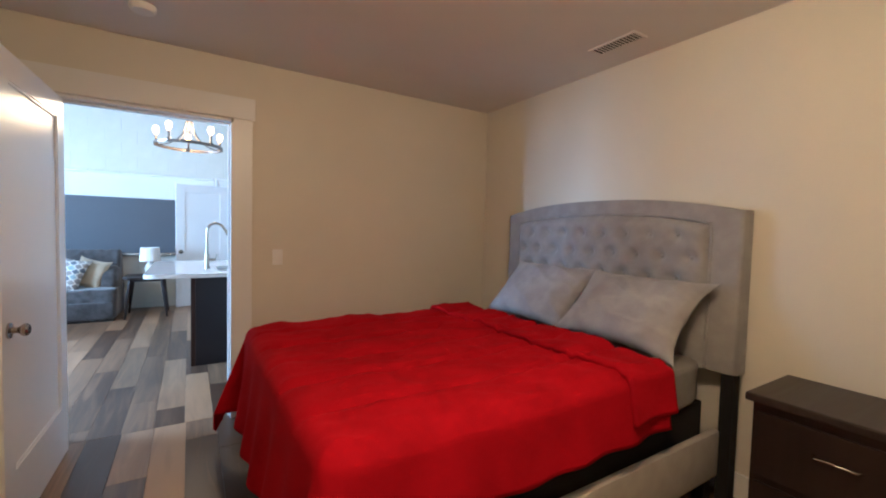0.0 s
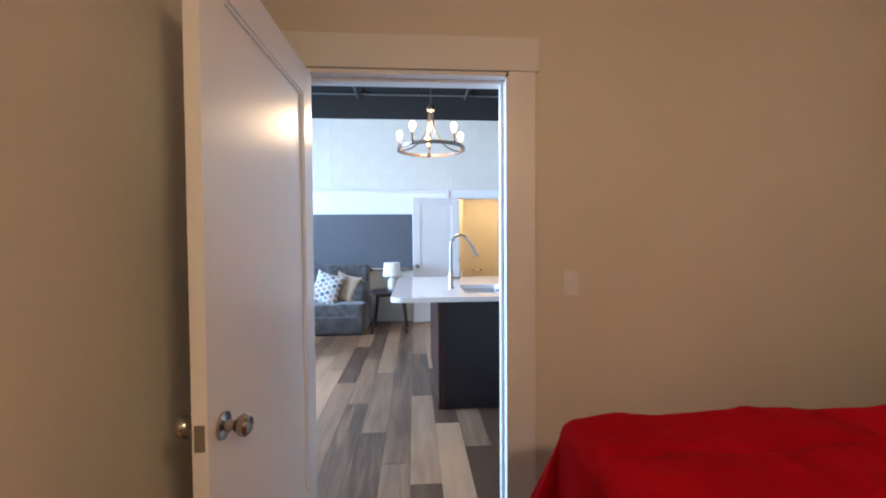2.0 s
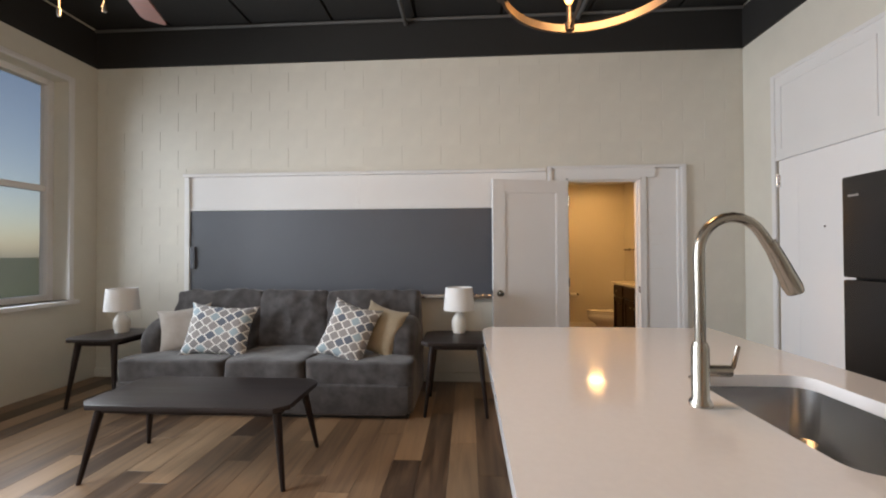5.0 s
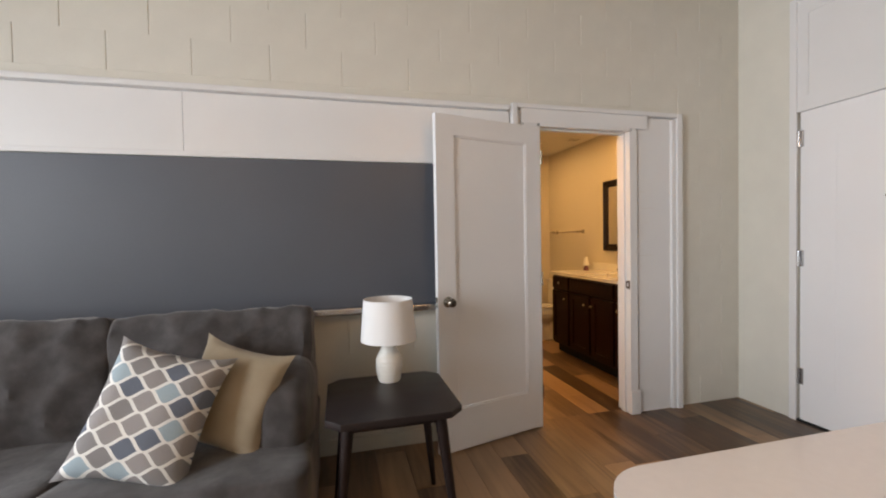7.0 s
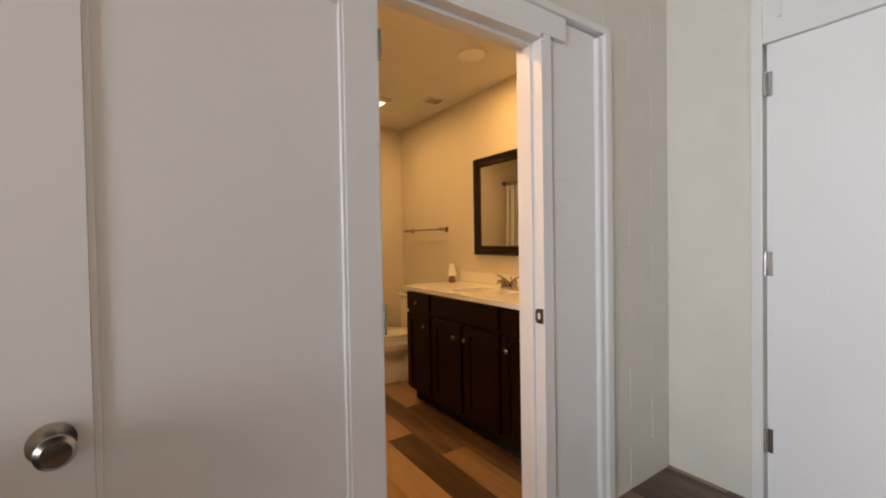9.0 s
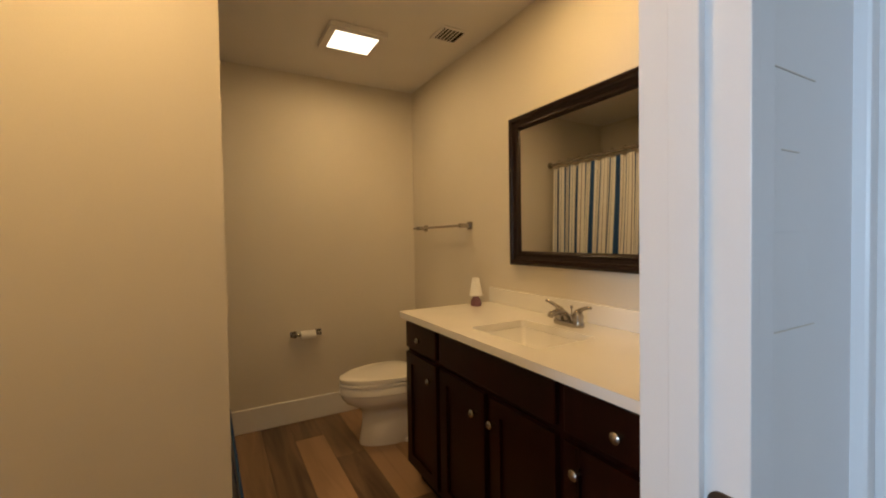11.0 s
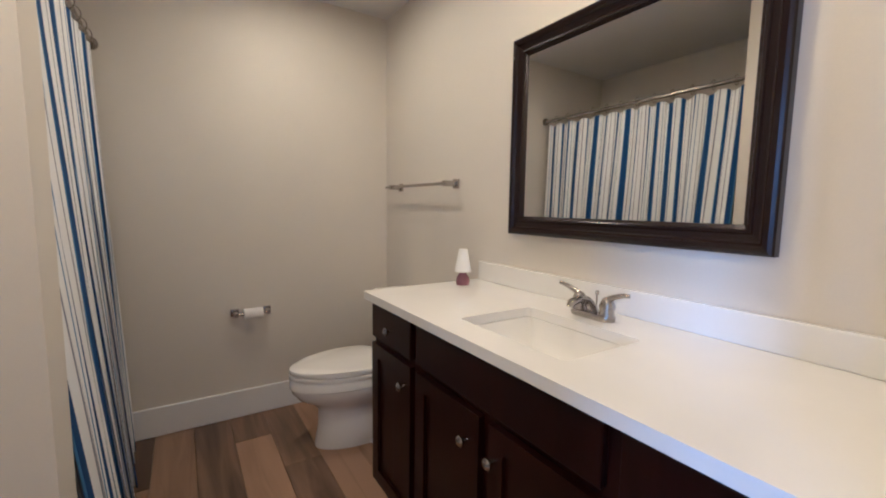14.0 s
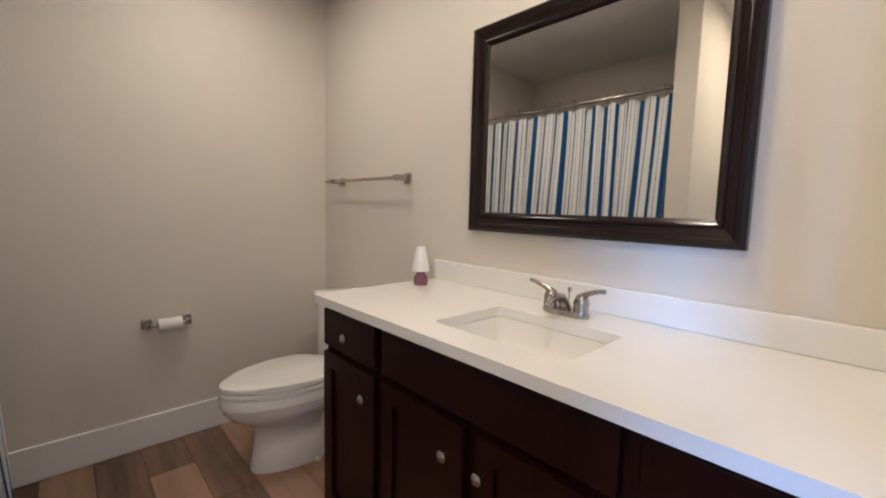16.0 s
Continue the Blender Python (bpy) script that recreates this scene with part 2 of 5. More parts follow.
OATM = fabric("oatmeal_cotton", (0.40, 0.36, 0.32), (0.46, 0.42, 0.38), 0.9, 9, 700, 0.2, 0.3)
SHADE = plain("white_lamp_shade", (0.80, 0.80, 0.80), 0.9, vary=0.02, bump=0.1, grain=400)
CERAMIC = plain("cream_ceramic", (0.74, 0.72, 0.67), 0.35, vary=0.06, scale=12, bump=0.1)
PINKG = plain("mauve_glass", (0.22, 0.10, 0.13), 0.15, vary=0.1, scale=20, bump=0.0)
PAPER = plain("white_paper", (0.8, 0.79, 0.76), 0.95, vary=0.03, scale=20, bump=0.2)
BULB = plain("lit_bulb", (1.0, 0.52, 0.16), 0.4, vary=0.0, bump=0.0, emit=7)
PANELLIT = plain("lit_diffuser", (1.0, 0.80, 0.52), 0.5, vary=0.0, bump=0.0, emit=5)
# black cloth, also the near-black that paints in the door gap's shade
GAP_BLACK = plain("black_cloth_and_gap_shade", (0.008, 0.008, 0.008), 0.95, vary=0.2, scale=10)
STRIPE = striped("striped_cotton")
TRELLIS = trellis("trellis_cotton", 7.8)
MIRROR, _nt, _b, _N, _L = material("silvered_glass")
_b.inputs["Base Color"].default_value, _b.inputs["Metallic"].default_value, _b.inputs["Roughness"].default_value = (0.84, 0.85, 0.84, 1), 1.0, 0.012
GLASS, _nt, _b, _N, _L = material("window_glass")
_b.inputs["Base Color"].default_value = (0.95, 0.97, 0.97, 1)
_b.inputs["Roughness"].default_value, _b.inputs["Transmission Weight"].default_value = 0.02, 1.0


# ---- shape helpers ----
def box(bm, x0, x1, y0, y1, z0, z1, bevel=0.0, seg=2):
    vs = [bm.verts.new((x, y, z)) for x in (x0, x1) for y in (y0, y1) for z in (z0, z1)]
    fs = [bm.faces.new([vs[i] for i in q]) for q in ((0, 1, 3, 2), (4, 6, 7, 5), (0, 4, 5, 1), (2, 3, 7, 6), (0, 2, 6, 4), (1, 5, 7, 3))]
    if bevel:
        bmesh.ops.bevel(bm, geom=list({e for f in fs for e in f.edges}), offset=bevel, segments=seg, affect='EDGES', profile=0.6)
    return bm


def boxm(*a, **k):
    return box(bmesh.new(), *a, **k)


def rod(bm, p, q, r0, r1=None, seg=16):
    p, q = Vector(p), Vector(q)
    d = q - p
    rot = d.to_track_quat('Z', 'Y').to_matrix().to_4x4()
    bmesh.ops.create_cone(bm, cap_ends=True, segments=seg, radius1=r0, radius2=r0 if r1 is None else r1, depth=d.length, matrix=Matrix.Translation((p + q) / 2) @ rot)
    return bm


def lathe(bm, prof, m=None, seg=28):
    """Turns (radius, height) pairs round z."""
    rings = []
    for r, z in prof:
        rings.append([bm.verts.new((r * math.cos(2 * math.pi * i / seg), r * math.sin(2 * math.pi * i / seg), z)) for i in range(seg)])
    for a, b in zip(rings, rings[1:]):
        for i in range(seg):
            bm.faces.new((a[i], a[(i + 1) % seg], b[(i + 1) % seg], b[i]))
    bm.faces.new(rings[0][::-1])
    bm.faces.new(rings[-1])
    if m is not None:
        bmesh.ops.transform(bm, matrix=m, verts=[v for ring in rings for v in ring])
    return bm


def tube(bm, pts, r, seg=10):
    pts = [Vector(p) for p in pts]
    rings = []
    for i, p in enumerate(pts):
        d = (pts[min(i + 1, len(pts) - 1)] - pts[max(i - 1, 0)]).normalized()
        side = d.cross(Vector((0.13, 0.98, 0.11))).normalized()
        up = side.cross(d)
        rr = r[i] if isinstance(r, (list, tuple)) else r
        rings.append([bm.verts.new(p + (side * math.cos(a) + up * math.sin(a)) * rr) for a in (2 * math.pi * k / seg for k in range(seg))])
    for a, b in zip(rings, rings[1:]):
        for i in range(seg):
            bm.faces.new((a[i], a[(i + 1) % seg], b[(i + 1) % seg], b[i]))
    bm.faces.new(rings[0][::-1])
    bm.faces.new(rings[-1])
    return bm


def prism(bm, outline, z0, z1, bevel=0.0):
    lo = [bm.verts.new((x, y, z0)) for x, y in outline]
    hi = [bm.verts.new((x, y, z1)) for x, y in outline]
    n = len(lo)
    fs = [bm.faces.new(lo[::-1]), bm.faces.new(hi)]
    for i in range(n):
        fs.append(bm.faces.new((lo[i], lo[(i + 1) % n], hi[(i + 1) % n], hi[i])))
    if bevel:
        bmesh.ops.bevel(bm, geom=[e for f in fs[:2] for e in f.edges], offset=bevel, segments=2, affect='EDGES', profile=0.6)
    return bm


def rounded(x0, x1, y0, y1, r, seg=6, radii=None):
    out = []
    rs = radii or (r, r, r, r)
    for (cx, cy, a0), rr in zip(((x1, y1, 0), (x0, y1, 90), (x0, y0, 180), (x1, y0, 270)), rs):
        sx, sy = (1 if cx == x1 else -1), (1 if cy == y1 else -1)
        for k in range(seg + 1):
            a = radians(a0 + 90 * k / seg)
            out.append((cx - sx * rr + rr * math.cos(a), cy - sy * rr + rr * math.sin(a)))
    return out


def ring_slab(bm, outer, inner, z0, z1):
    loops = []
    for z in (z0, z1):
        o = [bm.verts.new((x, y, z)) for x, y in outer]
        i = [bm.verts.new((x, y, z)) for x, y in inner]
        n = len(o)
        for k in range(n):
            bm.faces.new((o[k], o[(k + 1) % n], i[(k + 1) % n], i[k]))
        loops.append((o, i))
    for a, b in zip(loops[0], loops[1]):
        n = len(a)
        for k in range(n):
            bm.faces.new((a[k], a[(k + 1) % n], b[(k + 1) % n], b[k]))
    return loops


def soft(sx, sy, sz, n=6.0, cuts=14, wob=0.006, seed=0, pinch=0.0, puff=0.0):
    """An upholstered, rounded block round the origin, with slight lumps."""
    bm = bmesh.new()
    bmesh.ops.create_cube(bm, size=2)
    bmesh.ops.subdivide_edges(bm, edges=bm.edges[:], cuts=cuts, use_grid_fill=True)
    for v in bm.verts:
        p = v.co
        k = (abs(p.x) ** n + abs(p.y) ** n + abs(p.z) ** n) ** (1 / n)
        q = p / k
        w = 1 + puff * (1 - q.x * q.x) * (1 - q.y * q.y)
        c = Vector((q.x * sx / 2, q.y * sy / 2, q.z * sz / 2 * w))
        c += q * wob * noise.noise(c * 6 + Vector((seed * 7.1, seed, 0)))
        v.co = c
    return bm


def cushion(w, h, t, seed=0, cuts=26, ear=0.05):
    """A square throw pillow in the xz plane, pinched at its seam, with pointed corners."""
    bm = bmesh.new()
    uvl = bm.loops.layers.uv.new("UVMap")
    sheets = []
    for s in (-1, 1):
        g = {}
        for i in range(cuts + 1):
            for j in range(cuts + 1):
                u, v = 2 * i / cuts - 1, 2 * j / cuts - 1
                k = 1 - 0.07 * (1 - u * u) * abs(v) ** 3 - 0.0
                l = 1 - 0.07 * (1 - v * v) * abs(u) ** 3
                th = ((1 - u ** 4) * (1 - v ** 4)) ** 0.55
                th *= 1 + 0.10 * noise.noise(Vector((u * 1.7 + seed, v * 1.7, s)))
                e = 1 + ear * (abs(u) * abs(v)) ** 4
                g[i, j] = bm.verts.new((u * w / 2 * l * e, s * t / 2 * th, v * h / 2 * k * e))
        for i in range(cuts):
            for j in range(cuts):
                q = [(i, j), (i + 1, j), (i + 1, j + 1), (i, j + 1)]
                f = bm.faces.new([g[a] for a in (q if s < 0 else q[::-1])])
                for lp, (a, b) in zip(f.loops, q if s < 0 else q[::-1]):
                    lp[uvl].uv = (a / cuts * w, b / cuts * h)
        sheets.append(g)
    bmesh.ops.remove_doubles(bm, verts=bm.verts[:], dist=0.0006)
    return bm


def shade_smooth(me, limit=40):
    me.shade_smooth()
    me.set_sharp_from_angle(angle=radians(limit))


def mesh_of(name, bm, mat, smooth=True):
    bmesh.ops.recalc_face_normals(bm, faces=bm.faces[:])
    me = bpy.data.meshes.new(name)
    bm.to_mesh(me)
    bm.free()
    me.materials.append(mat)
    if smooth:
        shade_smooth(me)
    return me


def thing(name, m, label, category, group=""):
    ob = new(name)
    ob.empty_display_size = 0.1
    ob.matrix_basis = m
    return tagged(ob, label, category, group)


def part(name, bm, mat, parent, label="", smooth=True):
    """One mesh under a thing or a part, in the thing's own coordinates."""
    ob = new(name, mesh_of(name, bm, mat, smooth))
    ob.parent = parent
    return tagged(ob, label)


def solid(name, bm, mat, label, category, group="", kind="", at=(0, 0, 0), smooth=True):
    """A thing that is one mesh, in world coordinates about its base."""
    bmesh.ops.translate(bm, vec=-Vector(at), verts=bm.verts[:])
    ob = new(name, mesh_of(name, bm, mat, smooth))
    ob.location = at
    return tagged(ob, label, category, group, kind)


def structure(name, bm, mat, label, category, smooth=False):
    return solid(name, bm, mat, label, category, kind="structure", smooth=smooth)


# ---- large structure ----
# bedroom x -0.12..3.29, y -1.4..3.2; living x -3.69..3.104, y 3.32..8.185; bath x 0.72..2.97, y 8.31..10.95
def slab(name, mat, label, cat, *boxes):
    bm = bmesh.new()
    for b in boxes:
        box(bm, *b)
    return structure(name, bm, mat, label, cat)


slab("floor", DARKC, "dark underlay below the plank floor", "floor", (-3.9, 3.5, -1.6, 11.15, -0.15, -0.013))
slab("wall_between", WALL, "cream painted wall between bedroom and living room", "wall",
     (-3.69, 0.08, 3.2, 3.32, 0, 3.78), (1.06, 3.29, 3.2, 3.32, 0, 3.78), (0.08, 1.06, 3.2, 3.32, 2.13, 3.78))
slab("wall_bedroom_east", WALL, "cream painted bedroom wall behind the headboard", "wall", (3.29, 3.42, -1.4, 3.32, 0, 2.7))
slab("wall_bedroom_west", WALL, "cream painted bedroom wall behind the door", "wall", (-0.25, -0.12, -1.4, 3.2, 0, 2.7))
slab("wall_bedroom_south", WALL, "cream painted bedroom end wall", "wall", (-0.25, 3.42, -1.53, -1.4, 0, 2.7))
slab("ceiling_bedroom", CEILW, "flat white bedroom ceiling", "ceiling", (-0.12, 3.29, -1.4, 3.2, 2.55, 2.7))
WIN = ((4.12, 5.86), (6.12, 7.86))
WZ0, WZ1 = 0.86, 3.08
slab("wall_living_west", BLOCK, "painted block wall with tall windows", "wall",
     (-3.95, -3.69, 3.2, 8.31, 0, WZ0), (-3.95, -3.69, 3.2, 8.31, WZ1, 3.78), (-3.95, -3.69, 3.2, WIN[0][0], WZ0, WZ1),
     (-3.95, -3.69, WIN[0][1], WIN[1][0], WZ0, WZ1), (-3.95, -3.69, WIN[1][1], 8.31, WZ0, WZ1))
slab("wall_living_east", BLOCK, "cream painted wall with the entry door", "wall",
     (3.104, 3.3, 3.32, 6.80, 0, 3.78), (3.104, 3.3, 7.765, 8.31, 0, 3.78), (3.104, 3.3, 6.80, 7.765, 2.135, 3.78))
wall_north = slab("wall_north", BLOCK, "cream painted concrete block wall", "wall",
                  (-3.69, 1.352, 8.188, 8.275, 0, 3.78), (2.095, 3.104, 8.188, 8.275, 0, 3.78), (1.352, 2.095, 8.188, 8.275, 2.07, 3.78))
slab("upper_band", DARKC, "charcoal painted band at the top of the walls", "trim",
     (-3.69, 3.104, 8.165, 8.194, 3.35, 3.745), (3.085, 3.103, 3.34, 8.16, 3.35, 3.745), (-3.689, -3.672, 3.34, 8.16, 3.35, 3.745), (-3.66, 3.08, 3.321, 3.338, 3.35, 3.745))
bm = bmesh.new()
box(bm, -3.95, 3.3, 3.2, 8.31, 3.80, 3.92)
xs = [-3.69 + 0.88 * i for i in range(8)] + [3.104]
for xa, xb in zip(xs, xs[1:]):
    for ya, yb in ((3.32, 5.44), (5.45, 6.80), (6.81, 8.185)):
        box(bm, xa + 0.014, xb - 0.014, ya + 0.006, yb - 0.006, 3.765, 3.80, 0.004, 1)
structure("ceiling_living", bm, DARKC, "charcoal painted panel ceiling with dark joints", "ceiling")
slab("wall_bath_east", WALL, "cream painted bathroom wall behind the vanity", "wall", (2.97, 3.1, 8.275, 10.95, 0, 2.6))
slab("wall_bath_north", WALL, "cream painted bathroom end wall", "wall", (0.6, 3.1, 10.95, 11.08, 0, 2.6))
slab("wall_bath_west", WALL, "cream painted bathroom side wall", "wall", (0.6, 0.72, 8.275, 10.95, 0, 2.6))
slab("wall_bath_south", WALL, "cream painted wall return at the vanity", "wall", (2.47, 2.97, 8.275, 8.432, 0, 2.46))
slab("wall_tub_end", WALL, "short cream painted wall at the tub", "wall", (0.72, 1.575, 9.29, 9.41, 0, 2.46))
slab("ceiling_bath", CEILW, "flat white bathroom ceiling", "ceiling", (0.6, 3.1, 8.275, 11.08, 2.46, 2.6))
slab("ground", plain("outdoor_ground", (0.10, 0.12, 0.06), 0.95, vary=0.3, scale=0.3), "grass and ground outside", "ground", (-400, 400, -400, 400, -0.4, -0.2))

# trim
bm = bmesh.new()
for b in ((1.185, 3.27, 3.185, 3.2, 0, 0.14), (3.275, 3.29, -1.4, 3.185, 0, 0.14), (-0.12, -0.105, -1.4, 3.185, 0, 0.14)):
    box(bm, *b, 0.003, 1)
structure("baseboard_bedroom", bm, WHITE, "white painted bedroom baseboard", "baseboard")
bm = bmesh.new()
for b in ((1.51, 2.97, 10.935, 10.95, 0, 0.16), (2.955, 2.97, 9.89, 10.935, 0, 0.16)):
    box(bm, *b, 0.003, 1)
structure("baseboard_bath", bm, WHITE, "white painted bathroom baseboard", "baseboard")
slab("baseboard_living", BLOCK, "cream painted base strip", "baseboard", (-3.69, 1.16, 8.168, 8.184, 0, 0.09))


def casing(name, boxes, label):
    t = tagged(new(name), label, "door frame", kind="structure")
    for nm, b, bev in boxes:
        part(nm, boxm(*b, bevel=bev), WHITE, t, smooth=False)
    return t


casing("door_frame_1", [
    ("side_casing", (1.055, 1.178, 3.18, 3.2, 0, 2.135), 0.003), ("side_casing", (-0.03, 0.085, 3.18, 3.2, 0, 2.135), 0.003),
    ("head_casing", (-0.045, 1.195, 3.172, 3.2, 2.135, 2.285), 0.003),
    ("jamb", (1.04, 1.06, 3.18, 3.34, 0, 2.11), 0.002), ("jamb", (0.08, 0.095, 3.18, 3.34, 0, 2.11), 0.002), ("head_jamb", (0.095, 1.04, 3.18, 3.34, 2.11, 2.13), 0.002),
    ("stop", (1.026, 1.04, 3.235, 3.275, 0, 2.11), 0.002), ("stop", (0.095, 0.104, 3.235, 3.275, 0, 2.11), 0.002), ("head_stop", (0.104, 1.026, 3.235, 3.275, 2.096, 2.11), 0.002),
    ("side_casing", (1.05, 1.165, 3.325, 3.348, 0, 2.12), 0.003), ("head_casing", (-0.045, 1.195, 3.325, 3.35, 2.135, 2.285), 0.003)],
    "white painted bedroom door casing and jamb")
f2 = casing("door_frame_2", [
    ("side_casing", (2.095, 2.135, 8.152, 8.172, 0, 2.07), 0.003), ("side_casing", (1.25, 1.352, 8.152, 8.172, 0, 2.07), 0.003),
    ("head_casing", (1.235, 2.225, 8.150, 8.172, 2.07, 2.165), 0.001),
    ("jamb", (2.075, 2.095, 8.15, 8.29, 0, 2.05), 0.002), ("jamb", (1.352, 1.37, 8.15, 8.29, 0, 2.05), 0.002), ("head_jamb", (1.37, 2.075, 8.15, 8.29, 2.05, 2.07), 0.002),
    ("stop", (2.062, 2.075, 8.20, 8.24, 0, 2.05), 0.002), ("stop", (1.37, 1.383, 8.20, 8.24, 0, 2.05), 0.002), ("head_stop", (1.383, 2.062, 8.20, 8.24, 2.037, 2.05), 0.002),
    ("infill", (2.135, 2.44, 8.172, 8.194, 0, 2.16), 0), ("infill", (1.20, 1.25, 8.172, 8.194, 0, 2.16), 0), ("infill", (1.20, 2.44, 8.172, 8.19, 2.17, 2.185), 0),
    ("outer_trim", (2.44, 2.475, 8.150, 8.194, 0, 2.15), 0.006), ("outer_trim", (2.475, 2.522, 8.135, 8.194, 0, 2.195), 0.008),
    ("outer_trim", (1.165, 1.205, 8.135, 8.194, 0, 2.195), 0.008), ("outer_trim", (1.205, 2.475, 8.135, 8.194, 2.165, 2.195), 0.006),
    ("plinth", (2.073, 2.15, 8.142, 8.17, 0, 0.17), 0.003)],
    "white painted bathroom door casing inside an older wider frame")
bm = bmesh.new()
ring_slab(bm, rounded(-0.030, 0.030, -0.020, 0.020, 0.010, 5, (0.016, 0.016, 0.004, 0.004)), rounded(-0.012, 0.012, -0.006, 0.010, 0.002, 5), 0.0, 0.0025)
bmesh.ops.transform(bm, matrix=Matrix.Translation((2.0745, 8.176, 0.945)) @ Matrix.Rotation(radians(-90), 4, 'Y'), verts=bm.verts[:])
part("strike_plate", bm, BRONZE, f2, "brushed nickel strike plate", smooth=False)
for b in ((2.16, 2.22, 1.62), (2.17, 2.30, 1.50), (2.20, 2.25, 1.395), (2.16, 2.30, 1.155)):
    part("paint_crack", boxm(b[0], b[1], 8.1705, 8.172, b[2], b[2] + 0.0015), WALL, f2, smooth=False)
part("lower_line", boxm(2.157, 2.160, 8.169, 8.172, 0.18, 0.86), WHITE, f2, smooth=False)
part("raised_line", box(boxm(2.157, 2.160, 8.169, 8.172, 1.288, 2.05), 2.160, 2.34, 8.169, 8.172, 1.288, 1.290), WHITE, f2, smooth=False)
casing("door_frame_3", [
    ("side_casing", (3.085, 3.104, 7.755, 7.80, 0, 2.89), 0.004), ("side_casing", (3.085, 3.104, 6.74, 6.785, 0, 2.89), 0.004),
    ("head_casing", (3.085, 3.104, 6.785, 7.755, 2.86, 2.89), 0.004), ("transom_panel", (3.096, 3.104, 6.785, 7.755, 2.15, 2.86), 0),
    ("transom_bead", (3.088, 3.096, 6.84, 7.70, 2.76, 2.775), 0.002), ("transom_bead", (3.088, 3.096, 7.685, 7.70, 2.22, 2.76), 0.002), ("transom_bead", (3.088, 3.096, 6.84, 6.855, 2.22, 2.76), 0.002),
    ("head_jamb", (3.09, 3.13, 6.785, 7.755, 2.122, 2.15), 0.002)],
    "white painted entry door frame with a blind transom")

# the dark line under the closed door is shade, put in as a near-black strip
slab("threshold", GAP_BLACK, "threshold painted near-black for the shaded gap below the entry door", "threshold", (3.095, 3.16, 6.80, 7.76, 0.0, 0.011))

# windows
for k, (ya, yb) in enumerate(WIN):
    w = tagged(new("window_%d" % (k + 1)), "tall white framed window in the block wall", "window", kind="structure")
    fr = bmesh.new()
    for b in ((-3.93, -3.84, ya, ya + 0.06, WZ0, WZ1), (-3.93, -3.84, yb - 0.06, yb, WZ0, WZ1), (-3.93, -3.84, ya + 0.06, yb - 0.06, WZ0, WZ0 + 0.06), (-3.93, -3.84, ya + 0.06, yb - 0.06, WZ1 - 0.06, WZ1), (-3.92, -3.86, ya + 0.06, yb - 0.06, 1.95, 2.01), (-3.92, -3.86, (ya + yb) / 2 - 0.02, (ya + yb) / 2 + 0.02, WZ0 + 0.06, 1.95)):
        box(fr, *b, 0.004, 1)
    part("window_frame", fr, WHITE, w, smooth=False)
    cs = bmesh.new()
    for b in ((-3.69, -3.665, ya - 0.05, ya, WZ0, WZ1 + 0.05), (-3.69, -3.665, yb, yb + 0.05, WZ0, WZ1 + 0.05), (-3.69, -3.665, ya, yb, WZ1, WZ1 + 0.05)):
        box(cs, *b, 0.004, 1)
    part("window_casing", cs, WHITE, w, smooth=False)
    part("window_sill", boxm(-3.84, -3.62, ya - 0.07, yb + 0.07, WZ0 - 0.04, WZ0, bevel=0.006), WHITE, w, smooth=False)
    for za, zb in ((WZ0 + 0.06, 1.95), (2.01, WZ1 - 0.06)):
        p = part("pane", boxm(-3.892, -3.888, ya + 0.06, yb - 0.06, za, zb), GLASS, w, smooth=False)
        p.visible_shadow = False

# conduits under the living room ceiling
for yc in (5.45, 6.805, 8.13):
    bm = rod(bmesh.new(), (-3.66, yc, 3.735), (3.08, yc, 3.735), 0.016)
    solid("ceiling_conduit", bm, DARKM, "charcoal painted steel tube under the ceiling", "conduit", "ceiling conduits", at=(-0.3, yc, 3.72))
for xc in (-0.28, 1.48):
    bm = rod(bmesh.new(), (xc, 3.34, 3.70), (xc, 8.15, 3.70), 0.02)
    solid("ceiling_pipe", bm, DARKM, "charcoal painted pipe crossing the ceiling", "pipe", "ceiling pipes", at=(xc, 5.7, 3.68))
bm = boxm(3.082, 3.104, 6.24, 6.285, 2.54, 3.35, bevel=0.004)
solid("wall_conduit", bm, BLOCK, "cream painted cable duct on the wall", "conduit", at=(3.09, 6.26, 2.54))


# ---- doors ----
def knob_set(parent, x, z, t, lever=False):
    for s in (-1, 1):
        y0 = -0.002 if s < 0 else t + 0.002
        m = Matrix.Translation((x, y0, z)) @ Matrix.Rotation(radians(90 if s < 0 else -90), 4, 'X')
        k = part("knob", lathe(bmesh.new(), [(0.003, 0), (0.033, 0.0), (0.033, 0.006), (0.014, 0.010), (0.012, 0.028), (0.020, 0.036), (0.027, 0.046), (0.027, 0.056), (0.020, 0.064), (0.003, 0.066)], m), NICKEL, parent, "brushed nickel door knob")
    return k


